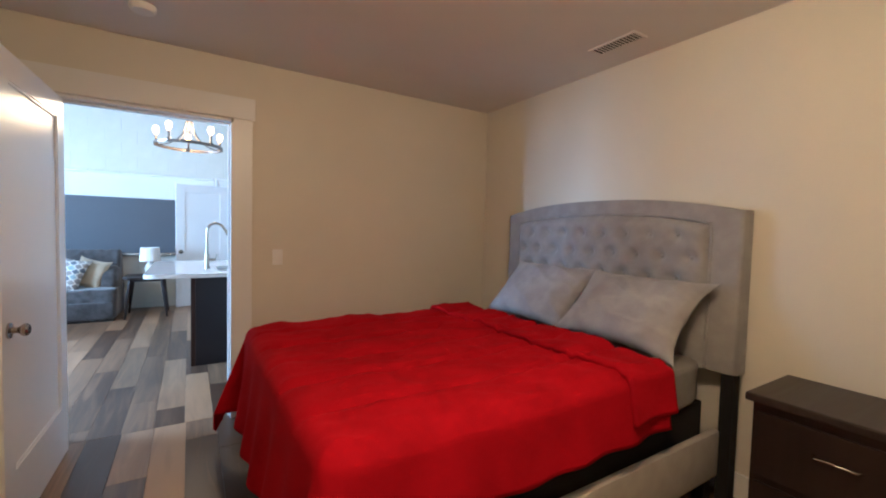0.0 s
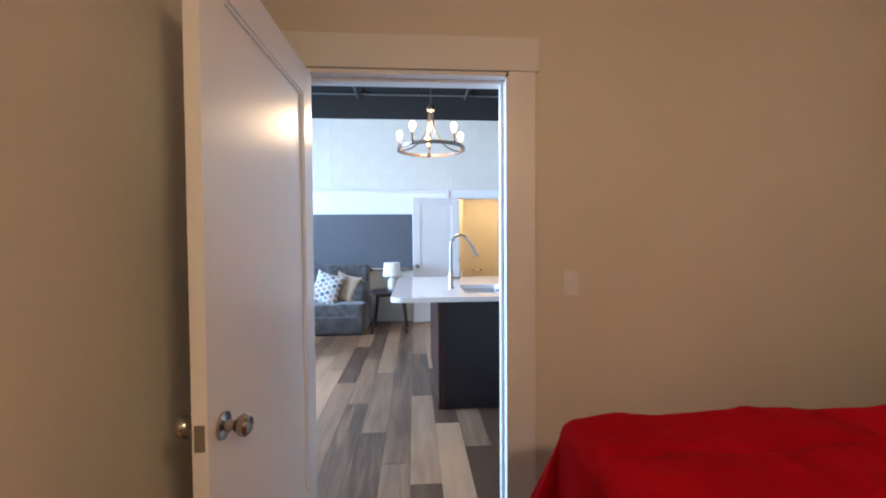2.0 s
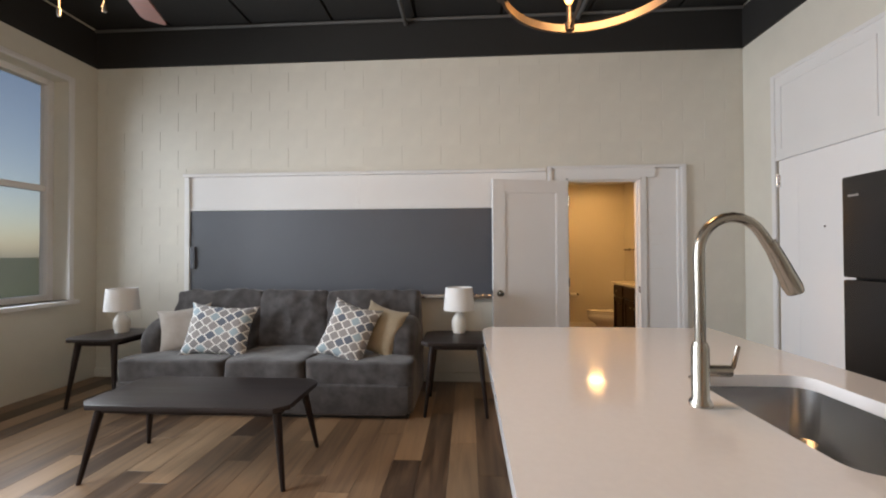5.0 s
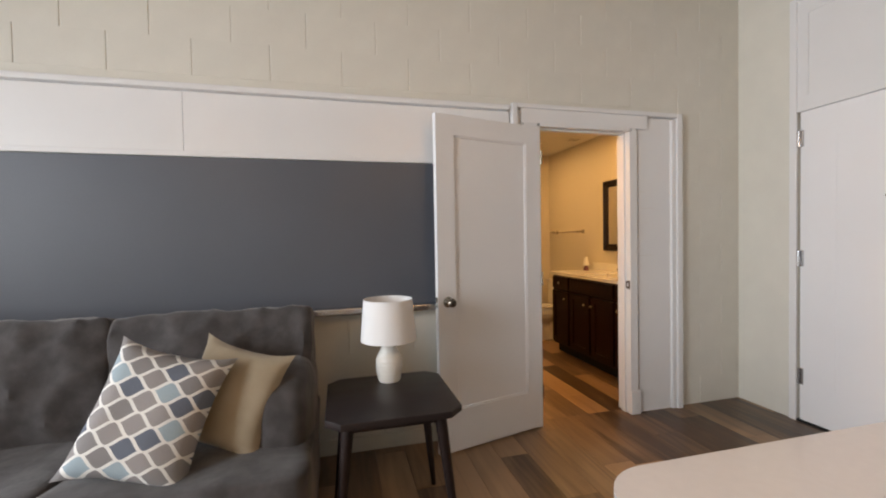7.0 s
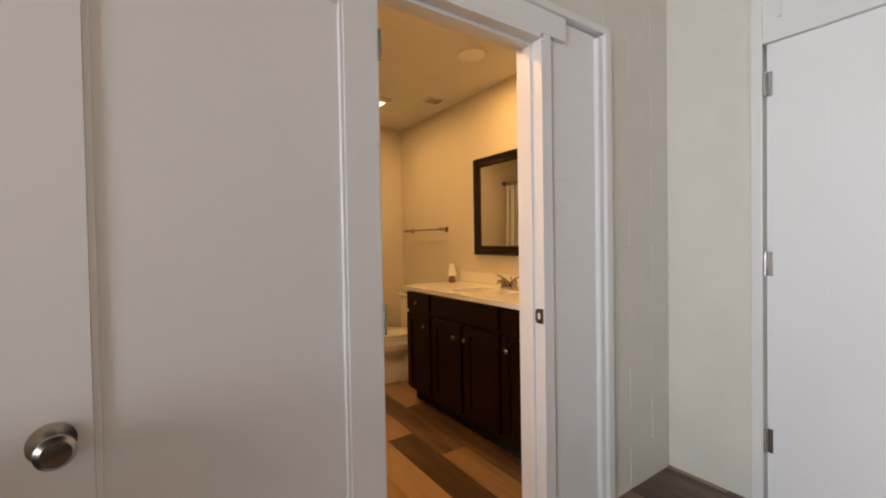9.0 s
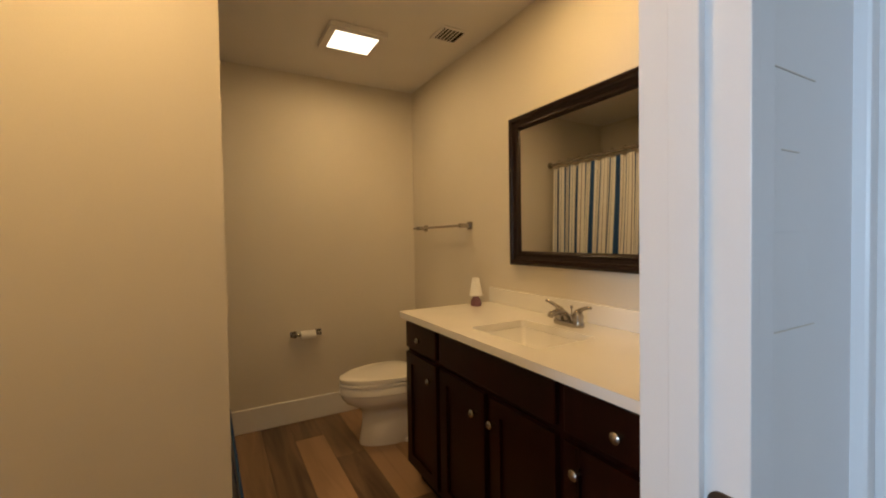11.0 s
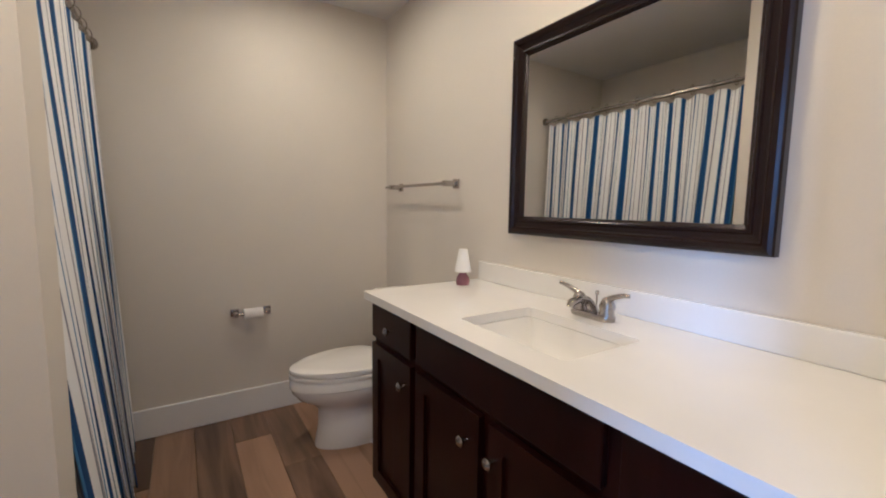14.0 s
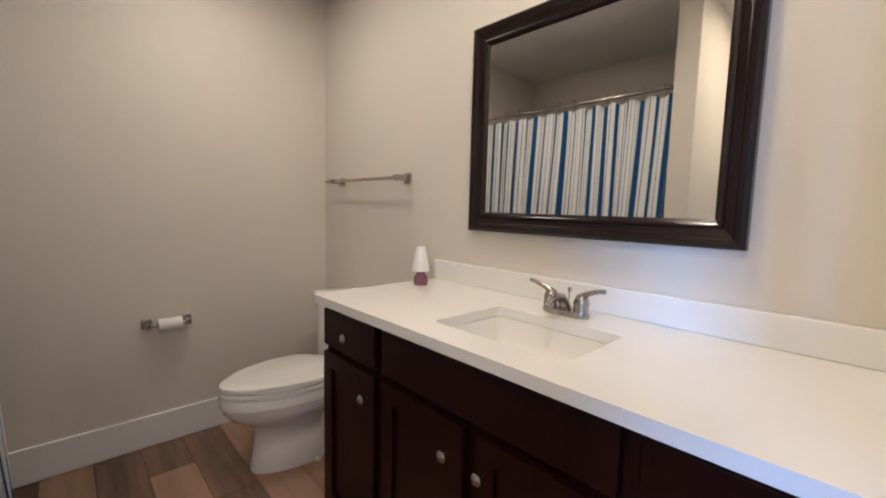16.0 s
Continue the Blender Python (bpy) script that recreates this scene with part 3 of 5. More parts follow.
def door_leaf(name, m, w, h, label, t=0.035, bottom=0.25, stile=0.12, barrel=-0.004):
    d = thing(name, m, label, "door")
    tagged(d, kind="structure")
    bm = bmesh.new()
    z0 = 0.012
    for b in ((0, stile, 0, t, z0, h), (w - stile, w, 0, t, z0, h), (stile, w - stile, 0, t, z0, z0 + bottom), (stile, w - stile, 0, t, h - stile, h)):
        box(bm, *b)
    part("leaf_frame", bm, DOORW, d, smooth=False)
    bm = bmesh.new()
    box(bm, stile - 0.004, w - stile + 0.004, 0.012, t - 0.012, z0 + bottom - 0.004, h - stile + 0.004)
    for y0, y1 in ((0.004, 0.012), (t - 0.012, t - 0.004)):
        for b in ((stile, stile + 0.012, z0 + bottom, h - stile), (w - stile - 0.012, w - stile, z0 + bottom, h - stile)):
            box(bm, b[0], b[1], y0, y1, b[2], b[3], 0.002, 1)
        for za in (z0 + bottom, h - stile - 0.012):
            box(bm, stile + 0.012, w - stile - 0.012, y0, y1, za, za + 0.012, 0.002, 1)
    part("panel", bm, DOORW, d, smooth=False)
    knob_set(d, w - 0.065, 0.925, t)
    part("latch_plate", boxm(w, w + 0.002, 0.006, t - 0.006, 0.895, 0.955), NICKEL, d, smooth=False)
    for z in (0.25, 1.02, h - 0.2):
        part("hinge", rod(bmesh.new(), (-0.004, barrel, z - 0.045), (-0.004, barrel, z + 0.045), 0.006), NICKEL, d)
    return d


door_leaf("door_1", pose(0.133, 3.172, 0, 0, 0, -91.2), 0.915, 2.095, "open white single-panel bedroom door with nickel knob", bottom=0.29)
door_leaf("door_2", pose(1.366, 8.148, 0, 0, 0, 180 + 14.0) @ pose(0, -0.035, 0), 0.79, 2.04, "open white single-panel bathroom door with nickel knob", barrel=0.039)

d3 = tagged(thing("door_3", pose(3.112, 7.745, 0.012), "closed white flush entry door with keypad lock", "door"), kind="structure")
part("leaf", boxm(0, 0.04, -0.93, 0, 0, 2.1085, bevel=0.001), DOORW, d3, smooth=False)
bm = bmesh.new()
for b in ((-0.74, -0.732, 0.25, 1.92), (-0.21, -0.202, 0.25, 1.92)):
    box(bm, -0.002, 0.0, b[0], b[1], b[2], b[3])
box(bm, -0.002, 0.0, -0.732, -0.21, 1.912, 1.92)
part("panel_line", bm, DOORW, d3, smooth=False)
for z in (0.30, 1.115, 1.93):
    bm = rod(bmesh.new(), (-0.012, 0.004, z - 0.055), (-0.012, 0.004, z + 0.055), 0.008)
    box(bm, -0.004, 0.0, -0.022, 0.0, z - 0.055, z + 0.055)
    part("hinge", bm, STEEL, d3)
bm = prism(bmesh.new(), rounded(-0.034, 0.034, -0.10, 0.10, 0.028), 0, 0.03, 0.006)
bmesh.ops.transform(bm, matrix=Matrix.Translation((-0.001, -0.85, 1.02)) @ Matrix.Rotation(radians(-90), 4, 'Y') @ Matrix.Rotation(radians(90), 4, 'Z'), verts=bm.verts[:])
lock = part("keypad_lock", bm, STEEL, d3, "satin steel keypad lock")
m = Matrix.Translation((-0.03, -0.85, 0.955)) @ Matrix.Rotation(radians(-90), 4, 'Y')
part("turn_knob", lathe(bmesh.new(), [(0.002, 0), (0.028, 0.0), (0.03, 0.02), (0.024, 0.032), (0.003, 0.034)], m), NICKEL, lock)
m = Matrix.Translation((-0.001, -0.46, 1.50)) @ Matrix.Rotation(radians(-90), 4, 'Y')
part("peephole", lathe(bmesh.new(), [(0.002, 0), (0.008, 0.0), (0.008, 0.004), (0.003, 0.005)], m, 12), BRONZE, d3)
bm = boxm(-0.02, 0, -0.925, -0.885, 1.46, 1.50, bevel=0.004)
rod(bm, (-0.015, -0.94, 1.48), (-0.015, -0.85, 1.48), 0.007)
part("door_guard", bm, STEEL, d3)


def wall_plate(m, label):
    p = thing("light_switch", m, label, "light switch")
    part("plate", boxm(-0.036, 0.036, -0.006, 0, -0.058, 0.058, bevel=0.003), WHITE, p)
    part("toggle", boxm(-0.005, 0.005, -0.018, -0.006, -0.012, 0.012, bevel=0.002), WHITE, p)
    return p


wall_plate(pose(1.354, 3.2, 1.158), "cream light switch plate on the bedroom wall")


def ceiling_vent(m, w, d, label, mat):
    v = thing("ceiling_vent", m, label, "vent")
    bm = bmesh.new()
    for b in ((-w / 2, w / 2, -d / 2, -d / 2 + 0.02), (-w / 2, w / 2, d / 2 - 0.02, d / 2), (-w / 2, -w / 2 + 0.02, -d / 2 + 0.02, d / 2 - 0.02), (w / 2 - 0.02, w / 2, -d / 2 + 0.02, d / 2 - 0.02)):
        box(bm, b[0], b[1], b[2], b[3], -0.008, 0.0, 0.002, 1)
    part("frame", bm, mat, v, smooth=False)
    part("backing", boxm(-w / 2 + 0.02, w / 2 - 0.02, -d / 2 + 0.02, d / 2 - 0.02, -0.002, -0.001), GAP_BLACK, v, smooth=False)
    n = int((w - 0.05) / 0.022)
    for i in range(n):
        x = -w / 2 + 0.03 + i * 0.022
        part("slat", boxm(x, x + 0.006, -d / 2 + 0.02, d / 2 - 0.02, -0.007, -0.003), mat, v, smooth=False)
    return v


ceiling_vent(pose(3.0, 1.56, 2.55, 0, 0, 90), 0.32, 0.13, "slotted white air vent in the bedroom ceiling", CEILW)
ceiling_vent(pose(2.76, 9.98, 2.46), 0.17, 0.17, "small slotted vent in the bathroom ceiling", CEILW)


# ---- bedroom ----
BX0, BX1, BY0, BY1 = 1.10, 3.15, 1.0, 2.56
bed = thing("bed", pose(2.1, 1.78, 0), "queen bed with grey tufted headboard and linen rails", "bed")


def bpart(name, bm, mat, label="", parent=None, smooth=True):
    bmesh.ops.translate(bm, vec=(-2.1, -1.78, 0), verts=bm.verts[:])
    return part(name, bm, mat, parent or bed, label, smooth)


HY0, HY1 = 0.90, 2.69


def arch(y, base, rise):
    s = (y - (HY0 + HY1) / 2) / ((HY1 - HY0) / 2)
    return base + rise * max(0.0, 1 - (abs(s) / 0.97) ** 2.4)


def board(x0, x1, y0, y1, z0, base, rise, bevel, n=40):
    bm = bmesh.new()
    ys = [y0 + (y1 - y0) * i / n for i in range(n + 1)]
    out = [(y, z0) for y in ys] + [(y, arch(y, base, rise)) for y in reversed(ys)]
    lo = [bm.verts.new((x0, y, z)) for y, z in out]
    hi = [bm.verts.new((x1, y, z)) for y, z in out]
    a, b = bm.faces.new(lo), bm.faces.new(hi[::-1])
    k = len(out)
    for i in range(k):
        bm.faces.new((lo[i], hi[i], hi[(i + 1) % k], lo[(i + 1) % k]))
    bmesh.ops.bevel(bm, geom=list(a.edges), offset=bevel, segments=3, affect='EDGES', profile=0.6)
    return bm


bpart("headboard", board(3.17, 3.275, HY0, HY1, 0.68, 1.535, 0.085, 0.025), LINEN, "grey linen arched headboard")
# tufted centre: a padded grid with buttoned dimples
TY0, TY1, TZ0 = HY0 + 0.155, HY1 - 0.155, 0.68
buttons = []
for r in range(4):
    z = 1.40 - 0.125 * r
    n = 8 if r % 2 == 0 else 9
    for i in range(n):
        buttons.append((TY0 + (TY1 - TY0) * (i + (1.0 if r % 2 == 0 else 0.5)) / 9.0, z))
bm = bmesh.new()
NI, NJ = 96, 60
g = {}
for i in range(NI + 1):
    for j in range(NJ + 1):
        y = TY0 + (TY1 - TY0) * i / NI
        zt = arch(y, 1.435, 0.085)
        z = TZ0 + (zt - TZ0) * j / NJ
        e = min(i, NI - i, NJ - j, 8) / 8
        puff = 0.060 * (1 - (1 - e) ** 4) - 0.004
        dimple = sum(0.046 * math.exp(-((y - by) ** 2 + (z - bz) ** 2) / 0.0011) for by, bz in buttons if abs(y - by) < 0.12 and abs(z - bz) < 0.12)
        g[i, j] = bm.verts.new((3.172 - puff + dimple, y, z))
for i in range(NI):
    for j in range(NJ):
        bm.faces.new((g[i, j], g[i + 1, j], g[i + 1, j + 1], g[i, j + 1]))
tuft = bpart("tufted_panel", bm, LINEN, "button-tufted grey linen panel")
for by, bz in buttons:
    m = Matrix.Translation((3.160, by, bz)) @ Matrix.Rotation(radians(-90), 4, 'Y')
    bpart("button", lathe(bmesh.new(), [(0.002, 0.0), (0.013, 0.001), (0.010, 0.006), (0.002, 0.009)], m, 12), LINEN, parent=tuft)
piping = [(3.166, TY0 - 0.008, z) for z in (0.69, 0.95, 1.2, 1.40)]
piping += [(3.166, y, arch(y, 1.435, 0.085) + 0.008) for y in (TY0 + (TY1 - TY0) * i / 30 for i in range(31))]
piping += [(3.166, TY1 + 0.008, z) for z in (1.40, 1.2, 0.95, 0.69)]
bpart("piping", tube(bmesh.new(), piping, 0.007, 8), LINEN, "corded seam round the tufted panel", parent=tuft)
bpart("side_rail", boxm(BX0 + 0.02, 3.17, 0.955, 0.995, 0.13, 0.375, bevel=0.01), RAILF, "beige linen side rail")
bpart("side_rail", boxm(BX0 + 0.02, 3.17, 2.585, 2.625, 0.13, 0.375, bevel=0.01), RAILF, "beige linen side rail")
bpart("foot_rail", boxm(BX0 - 0.02, BX0 + 0.02, 0.955, 2.625, 0.13, 0.375, bevel=0.01), RAILF, "beige linen foot rail")
for x in (BX0 + 0.04, 3.12):
    for y in (1.01, 2.57):
        bpart("leg", boxm(x - 0.03, x + 0.03, y - 0.03, y + 0.03, 0, 0.14, bevel=0.004), BLACKP)
for y in (0.94, 2.64):
    bpart("headboard_post", boxm(3.18, 3.25, y - 0.03, y + 0.03, 0, 0.68), GAP_BLACK)
bpart("foundation", boxm(BX0 + 0.05, 3.15, 1.04, 2.54, 0.16, 0.51, bevel=0.01), GAP_BLACK, "black cloth foundation")
bm = soft(2.02, 1.56, 0.235, 14, 16, 0.004, 3)
bmesh.ops.translate(bm, vec=(2.14, 1.79, 0.6275), verts=bm.verts[:])
solid("mattress", bm, SHEET, "mattress in a grey fitted sheet on the bed", "mattress", at=(2.14, 1.79, 0.51))


def drape(x0, x1, y0, y1, top, drop_foot, drop_near, drop_far, nx, ny, seed):
    """A quilt over the block x0.., y0..y1 hanging over the foot and both sides, with folds where it hangs."""
    bm = bmesh.new()
    g = {}
    for i in range(nx + 1):
        s = -drop_foot + (x1 - x0 + drop_foot) * i / nx
        for j in range(ny + 1):
            q = -drop_near + (y1 - y0 + drop_near + drop_far) * j / ny
            ox, oy = max(0.0, -s), (-q if q < 0 else max(0.0, q - (y1 - y0)))
            sy = -1 if q < 0 else 1
            d = math.hypot(ox, oy)
            R = 0.07
            bx, by = x0 + max(0.0, s), y0 + min(max(q, 0.0), y1 - y0)
            along = by if ox > oy else bx
            fold = noise.noise(Vector((along * 5.5, seed, 0.3))) * 0.5 + 0.25 * math.sin(along * 21 + seed)
            if d <= R * 1.57:
                a = d / R
                out, down = R * math.sin(a), R * (1 - math.cos(a))
            else:
                e = d - R * 1.57
                out, down = R + e * ((0.42 if ox > 0.02 and oy > 0.02 else 0.12) + 0.16 * fold), R + e * 0.97
            if d > 1e-6:
                bx -= out * ox / d
                by += sy * out * oy / d
            z = top - down
            w = max(0.0, 1 - d / 0.1)
            z += w * (0.022 * noise.noise(Vector((bx * 3.2, by * 3.2, seed))) + 0.012 * noise.noise(Vector((bx * 9, by * 4, seed + 3))))
            # shallow quilting lines across the bed
            z -= w * 0.022 * math.exp(-((((by * 3.6 + 0.05 * math.sin(bx * 5) + 0.04 * noise.noise(Vector((bx * 7, by * 2, 1.0)))) % 1) - 0.5) / 0.07) ** 2)
            ridge = 1 - abs(noise.noise(Vector((bx * 6 + by * 3, by * 11 - bx * 2, seed + 8))))
            z += w * 0.009 * ridge ** 6
            z += w * 0.016 * math.exp(-((bx - 2.2) ** 2 + (by - 2.1) ** 2) / 0.07) * math.sin(30 * (by + 0.5 * bx))
            g[i, j] = bm.verts.new((bx, by, max(z, 0.03)))
    for i in range(nx):
        for j in range(ny):
            bm.faces.new((g[i, j], g[i + 1, j], g[i + 1, j + 1], g[i, j + 1]))
    return bm


bm = drape(BX0 + 0.04, 2.64, 1.02, 2.56, 0.795, 0.55, 0.32, 0.46, 96, 120, 2.0)
q = solid("comforter", bm, RED, "red quilted comforter draped over the bed, folded back at the top", "comforter", at=(1.75, 1.79, 0.79))
so = q.modifiers.new("thick", 'SOLIDIFY')
so.thickness, so.offset = 0.022, -1
bm = drape(2.36, 2.67, 1.005, 2.575, 0.822, 0.0, 0.27, 0.30, 20, 110, 2.0)
fb = part("folded_band", bm, RED, q, "turned-back edge of the comforter")
fb.location = (-1.75, -1.79, -0.79)
so = fb.modifiers.new("thick", 'SOLIDIFY')
so.thickness, so.offset = 0.028, -1


def bed_pillow(m, seed, label):
    bm = cushion(0.74, 0.48, 0.17, seed, 48, 0.10)
    for v in bm.verts:
        k = 1 - abs(noise.noise(Vector((v.co.x * 5 + seed, v.co.z * 9 + 0.6 * v.co.x * 5, seed))))
        v.co.y *= 1 + 0.16 * (k ** 5 - 0.4) + 0.10 * noise.noise(Vector((v.co.x * 9, v.co.z * 9, seed)))
        v.co.z += 0.012 * noise.noise(Vector((v.co.x * 8, 0.0, seed)))
    ob = new("bed_pillow", mesh_of("bed_pillow", bm, PILLOWC))
    ob.matrix_basis = m
    return tagged(ob, label, "pillow", "bed pillows")


bed_pillow(pose(2.97, 2.10, 0.965, -42, 0, -90), 1, "light grey pillow leaning on the tufted headboard")
bed_pillow(pose(2.95, 1.38, 0.965, -44, 0, -93), 5, "light grey pillow leaning on the headboard, open case end out")

ns = thing("nightstand", pose(3.05, 0.42, 0), "dark espresso wood nightstand beside the bed", "nightstand")
part("body", boxm(-0.19, 0.21, -0.29, 0.28, 0.06, 0.70, bevel=0.004), ESPRESSO, ns, smooth=False)
part("top", boxm(-0.225, 0.225, -0.32, 0.30, 0.70, 0.735, bevel=0.008), ESPRESSOY, ns, smooth=False)
for z0, z1 in ((0.10, 0.36), (0.39, 0.66)):
    d = part("drawer", boxm(-0.206, -0.19, -0.27, 0.26, z0, z1, bevel=0.004), ESPRESSO, ns, smooth=False)
    bm = tube(bmesh.new(), [(-0.206, -0.07, z1 - 0.1), (-0.228, -0.06, z1 - 0.1), (-0.23, 0, z1 - 0.1), (-0.228, 0.06, z1 - 0.1), (-0.206, 0.07, z1 - 0.1)], 0.005)
    part("handle", bm, NICKEL, d, "slim nickel drawer pull")
part("plinth", boxm(-0.17, 0.20, -0.27, 0.26, 0, 0.06), ESPRESSO, ns, smooth=False)

sd = thing("smoke_detector", pose(0.582, 2.712, 2.55), "small white round smoke detector on the bedroom ceiling", "smoke detector")
part("body", lathe(bmesh.new(), [(0.003, 0), (0.062, 0), (0.062, -0.018), (0.052, -0.032), (0.02, -0.036), (0.003, -0.036)]), WHITE, sd)

cl = thing("ceiling_lamp", pose(1.45, 0.35, 2.55), "lit flush dome lamp on the bedroom ceiling", "lamp")
part("base", lathe(bmesh.new(), [(0.01, 0), (0.15, 0), (0.15, -0.03), (0.14, -0.035), (0.01, -0.035)]), NICKEL, cl)
part("dome", lathe(bmesh.new(), [(0.135, -0.036), (0.125, -0.07), (0.09, -0.10), (0.04, -0.115), (0.005, -0.118)]), PANELLIT, cl, "glowing glass dome")


# ---- living room ----
wb = thing("chalkboard", pose(-0.75, 8.184, 0.86), "old slate chalkboard in a white frame on the wall", "chalkboard")


def wpart(name, x0, x1, y0, y1, z0, z1, mat, bev=0.0, label=""):
    return part(name, boxm(x0 + 0.75, x1 + 0.75, y0 - 8.184, y1 - 8.184, z0 - 0.86, z1 - 0.86, bevel=bev), mat, wb, label, smooth=False)


wpart("slate", -2.61, 1.155, 8.165, 8.183, 0.90, 1.78, SLATE, 0, "dark slate writing surface")
wpart("pin_strip", -2.61, -0.78, 8.168, 8.183, 1.81, 2.14, WHITE, 0, "white painted pin panel")
wpart("pin_strip", -0.778, 1.155, 8.168, 8.183, 1.81, 2.14, WHITE, 0, "white painted pin panel")
wpart("frame_rail", -2.61, 1.155, 8.15, 8.183, 1.78, 1.81, WHITE, 0.005)
wpart("frame_top", -2.67, 1.145, 8.125, 8.183, 2.14, 2.175, WHITE, 0.010)
wpart("frame_side", -2.665, -2.61, 8.145, 8.183, 0.90, 2.14, WHITE, 0.006)
wpart("chalk_tray", -2.665, 0.82, 8.09, 8.183, 0.86, 0.90, STEEL, 0.008, "grey metal chalk tray")
wpart("eraser_holder", -2.60, -2.545, 8.14, 8.165, 1.16, 1.40, SLATE, 0.012, "dark grey holder")

# sofa
sofa = thing("sofa", pose(-1.40, 7.65, 0), "charcoal grey velvet three-seat sofa", "sofa")
SX0, SX1 = -2.58, -0.09


def spart(name, bm, c, mat=SOFA, label=""):
    bmesh.ops.translate(bm, vec=(c[0] + 1.40, c[1] - 7.65, c[2]), verts=bm.verts[:])
    return part(name, bm, mat, sofa, label)


spart("base", soft(SX1 - SX0, 0.90, 0.25, 22, 16, 0.005, 1), (-1.335, 7.60, 0.155))
spart("plinth", boxm(-1.21, 1.21, -0.41, 0.40, 0, 0.07), (-1.335, 7.61, 0), BLACKP, "black recessed plinth")
for i, (x, w) in enumerate(((-2.11, 0.915), (-1.31, 0.675), (-0.527, 0.885))):
    spart("seat_cushion", soft(w, 0.86, 0.195, 15, 22, 0.014, i, puff=0.12), (x, 7.60, 0.355))
for i, (x, w) in enumerate(((-2.055, 0.86), (-1.305, 0.66), (-0.545, 0.88))):
    b = soft(w, 0.23, 0.54, 14, 26, 0.022, i + 5)
    for v in b.verts:
        if v.co.z > 0.2:
            v.co.z += 0.016 * noise.noise(Vector((v.co.x * 16, v.co.y * 6, i)))
        bulge = max(0.0, 1 - (v.co.x / (w / 2)) ** 2) * max(0.0, 1 - (v.co.z / 0.27) ** 2)
        v.co.y += (0.05 if v.co.y > 0 else -0.05) * bulge
        crease = 1 - abs(noise.noise(Vector((v.co.x * 5 + i * 3, v.co.z * 4, 2.0))))
        v.co.y -= 0.018 * crease ** 6
    bmesh.ops.transform(b, matrix=Matrix.Rotation(radians(-12), 4, 'X'), verts=b.verts[:])
    spart("back_cushion", b, (x, 7.86, 0.69))
spart("backrest", soft(2.40, 0.14, 0.62, 9, 10, 0.004, 9), (-1.335, 8.02, 0.56))
for s in (-1, 1):
    b = soft(0.25, 0.70, 0.50, 3.4, 18, 0.014, s + 12)
    for v in b.verts:
        v.co.z -= 0.05 * max(0, -v.co.y / 0.35) ** 2
    spart("arm", b, (-1.335 + s * 1.125, 7.74, 0.50))


def throw(m, w, h, mat, label, seed, t=0.17):
    ob = new("throw_pillow", mesh_of("throw_pillow", cushion(w, h, t, seed, 28, 0.08), mat))
    ob.matrix_basis = m
    return tagged(ob, label, "pillow", "sofa throw pillows")


throw(pose(-1.84, 7.45, 0.645, -22, 4, 4), 0.56, 0.44, TRELLIS, "white and grey trellis throw pillow on the sofa", 1)
throw(pose(-0.66, 7.38, 0.655, -26, 15, -6), 0.41, 0.48, TRELLIS, "white, grey and blue trellis throw pillow on the sofa", 2)
throw(pose(-2.22, 7.55, 0.635, -22, -8, 22), 0.42, 0.40, OATM, "oatmeal throw pillow beside the sofa arm", 3, 0.15)
throw(pose(-0.42, 7.52, 0.645, -22, 12, -24), 0.40, 0.42, TAN, "tan throw pillow beside the sofa arm", 4, 0.13)


def clipped(x0, x1, y0, y1, c):
    return [(x0 + c, y0), (x1 - c, y0), (x1, y0 + c), (x1, y1 - c), (x1 - c, y1), (x0 + c, y1), (x0, y1 - c), (x0, y0 + c)]


def leg_table(name, m, w, d, h, clip, label, category, splay, group=""):
    t = thing(name, m, label, category, group)
    bm = prism(bmesh.new(), clipped(-w / 2, w / 2, -d / 2, d / 2, clip), h - 0.03, h, 0.006)
    part("tabletop", bm, ESPRESSOY, t)
    part("apron", prism(bmesh.new(), clipped(-w / 2 + 0.07, w / 2 - 0.07, -d / 2 + 0.07, d / 2 - 0.07, 0.02), h - 0.07, h - 0.03), ESPRESSO, t, smooth=False)
    for sx in (-1, 1):
        for sy in (-1, 1):
            a = Vector((sx * (w / 2 - 0.09), sy * (d / 2 - 0.09), h - 0.03))
            b = Vector((sx * (w / 2 - 0.09 + splay), sy * (d / 2 - 0.09 + splay), 0.0))
            part("leg", rod(bmesh.new(), b, a, 0.013, 0.027, 12), ESPRESSO, t)
    return t


leg_table("coffee_table", pose(-1.28, 6.44, 0), 1.24, 0.56, 0.46, 0.07, "dark wood coffee table with clipped corners", "coffee table", 0.07)
leg_table("side_table", pose(0.25, 7.48, 0), 0.56, 0.54, 0.60, 0.06, "dark wood side table with clipped corners beside the sofa", "side table", 0.06, "side tables")
leg_table("side_table", pose(-2.86, 7.50, 0), 0.50, 0.54, 0.60, 0.06, "dark wood side table with clipped corners near the window", "side table", 0.06, "side tables")


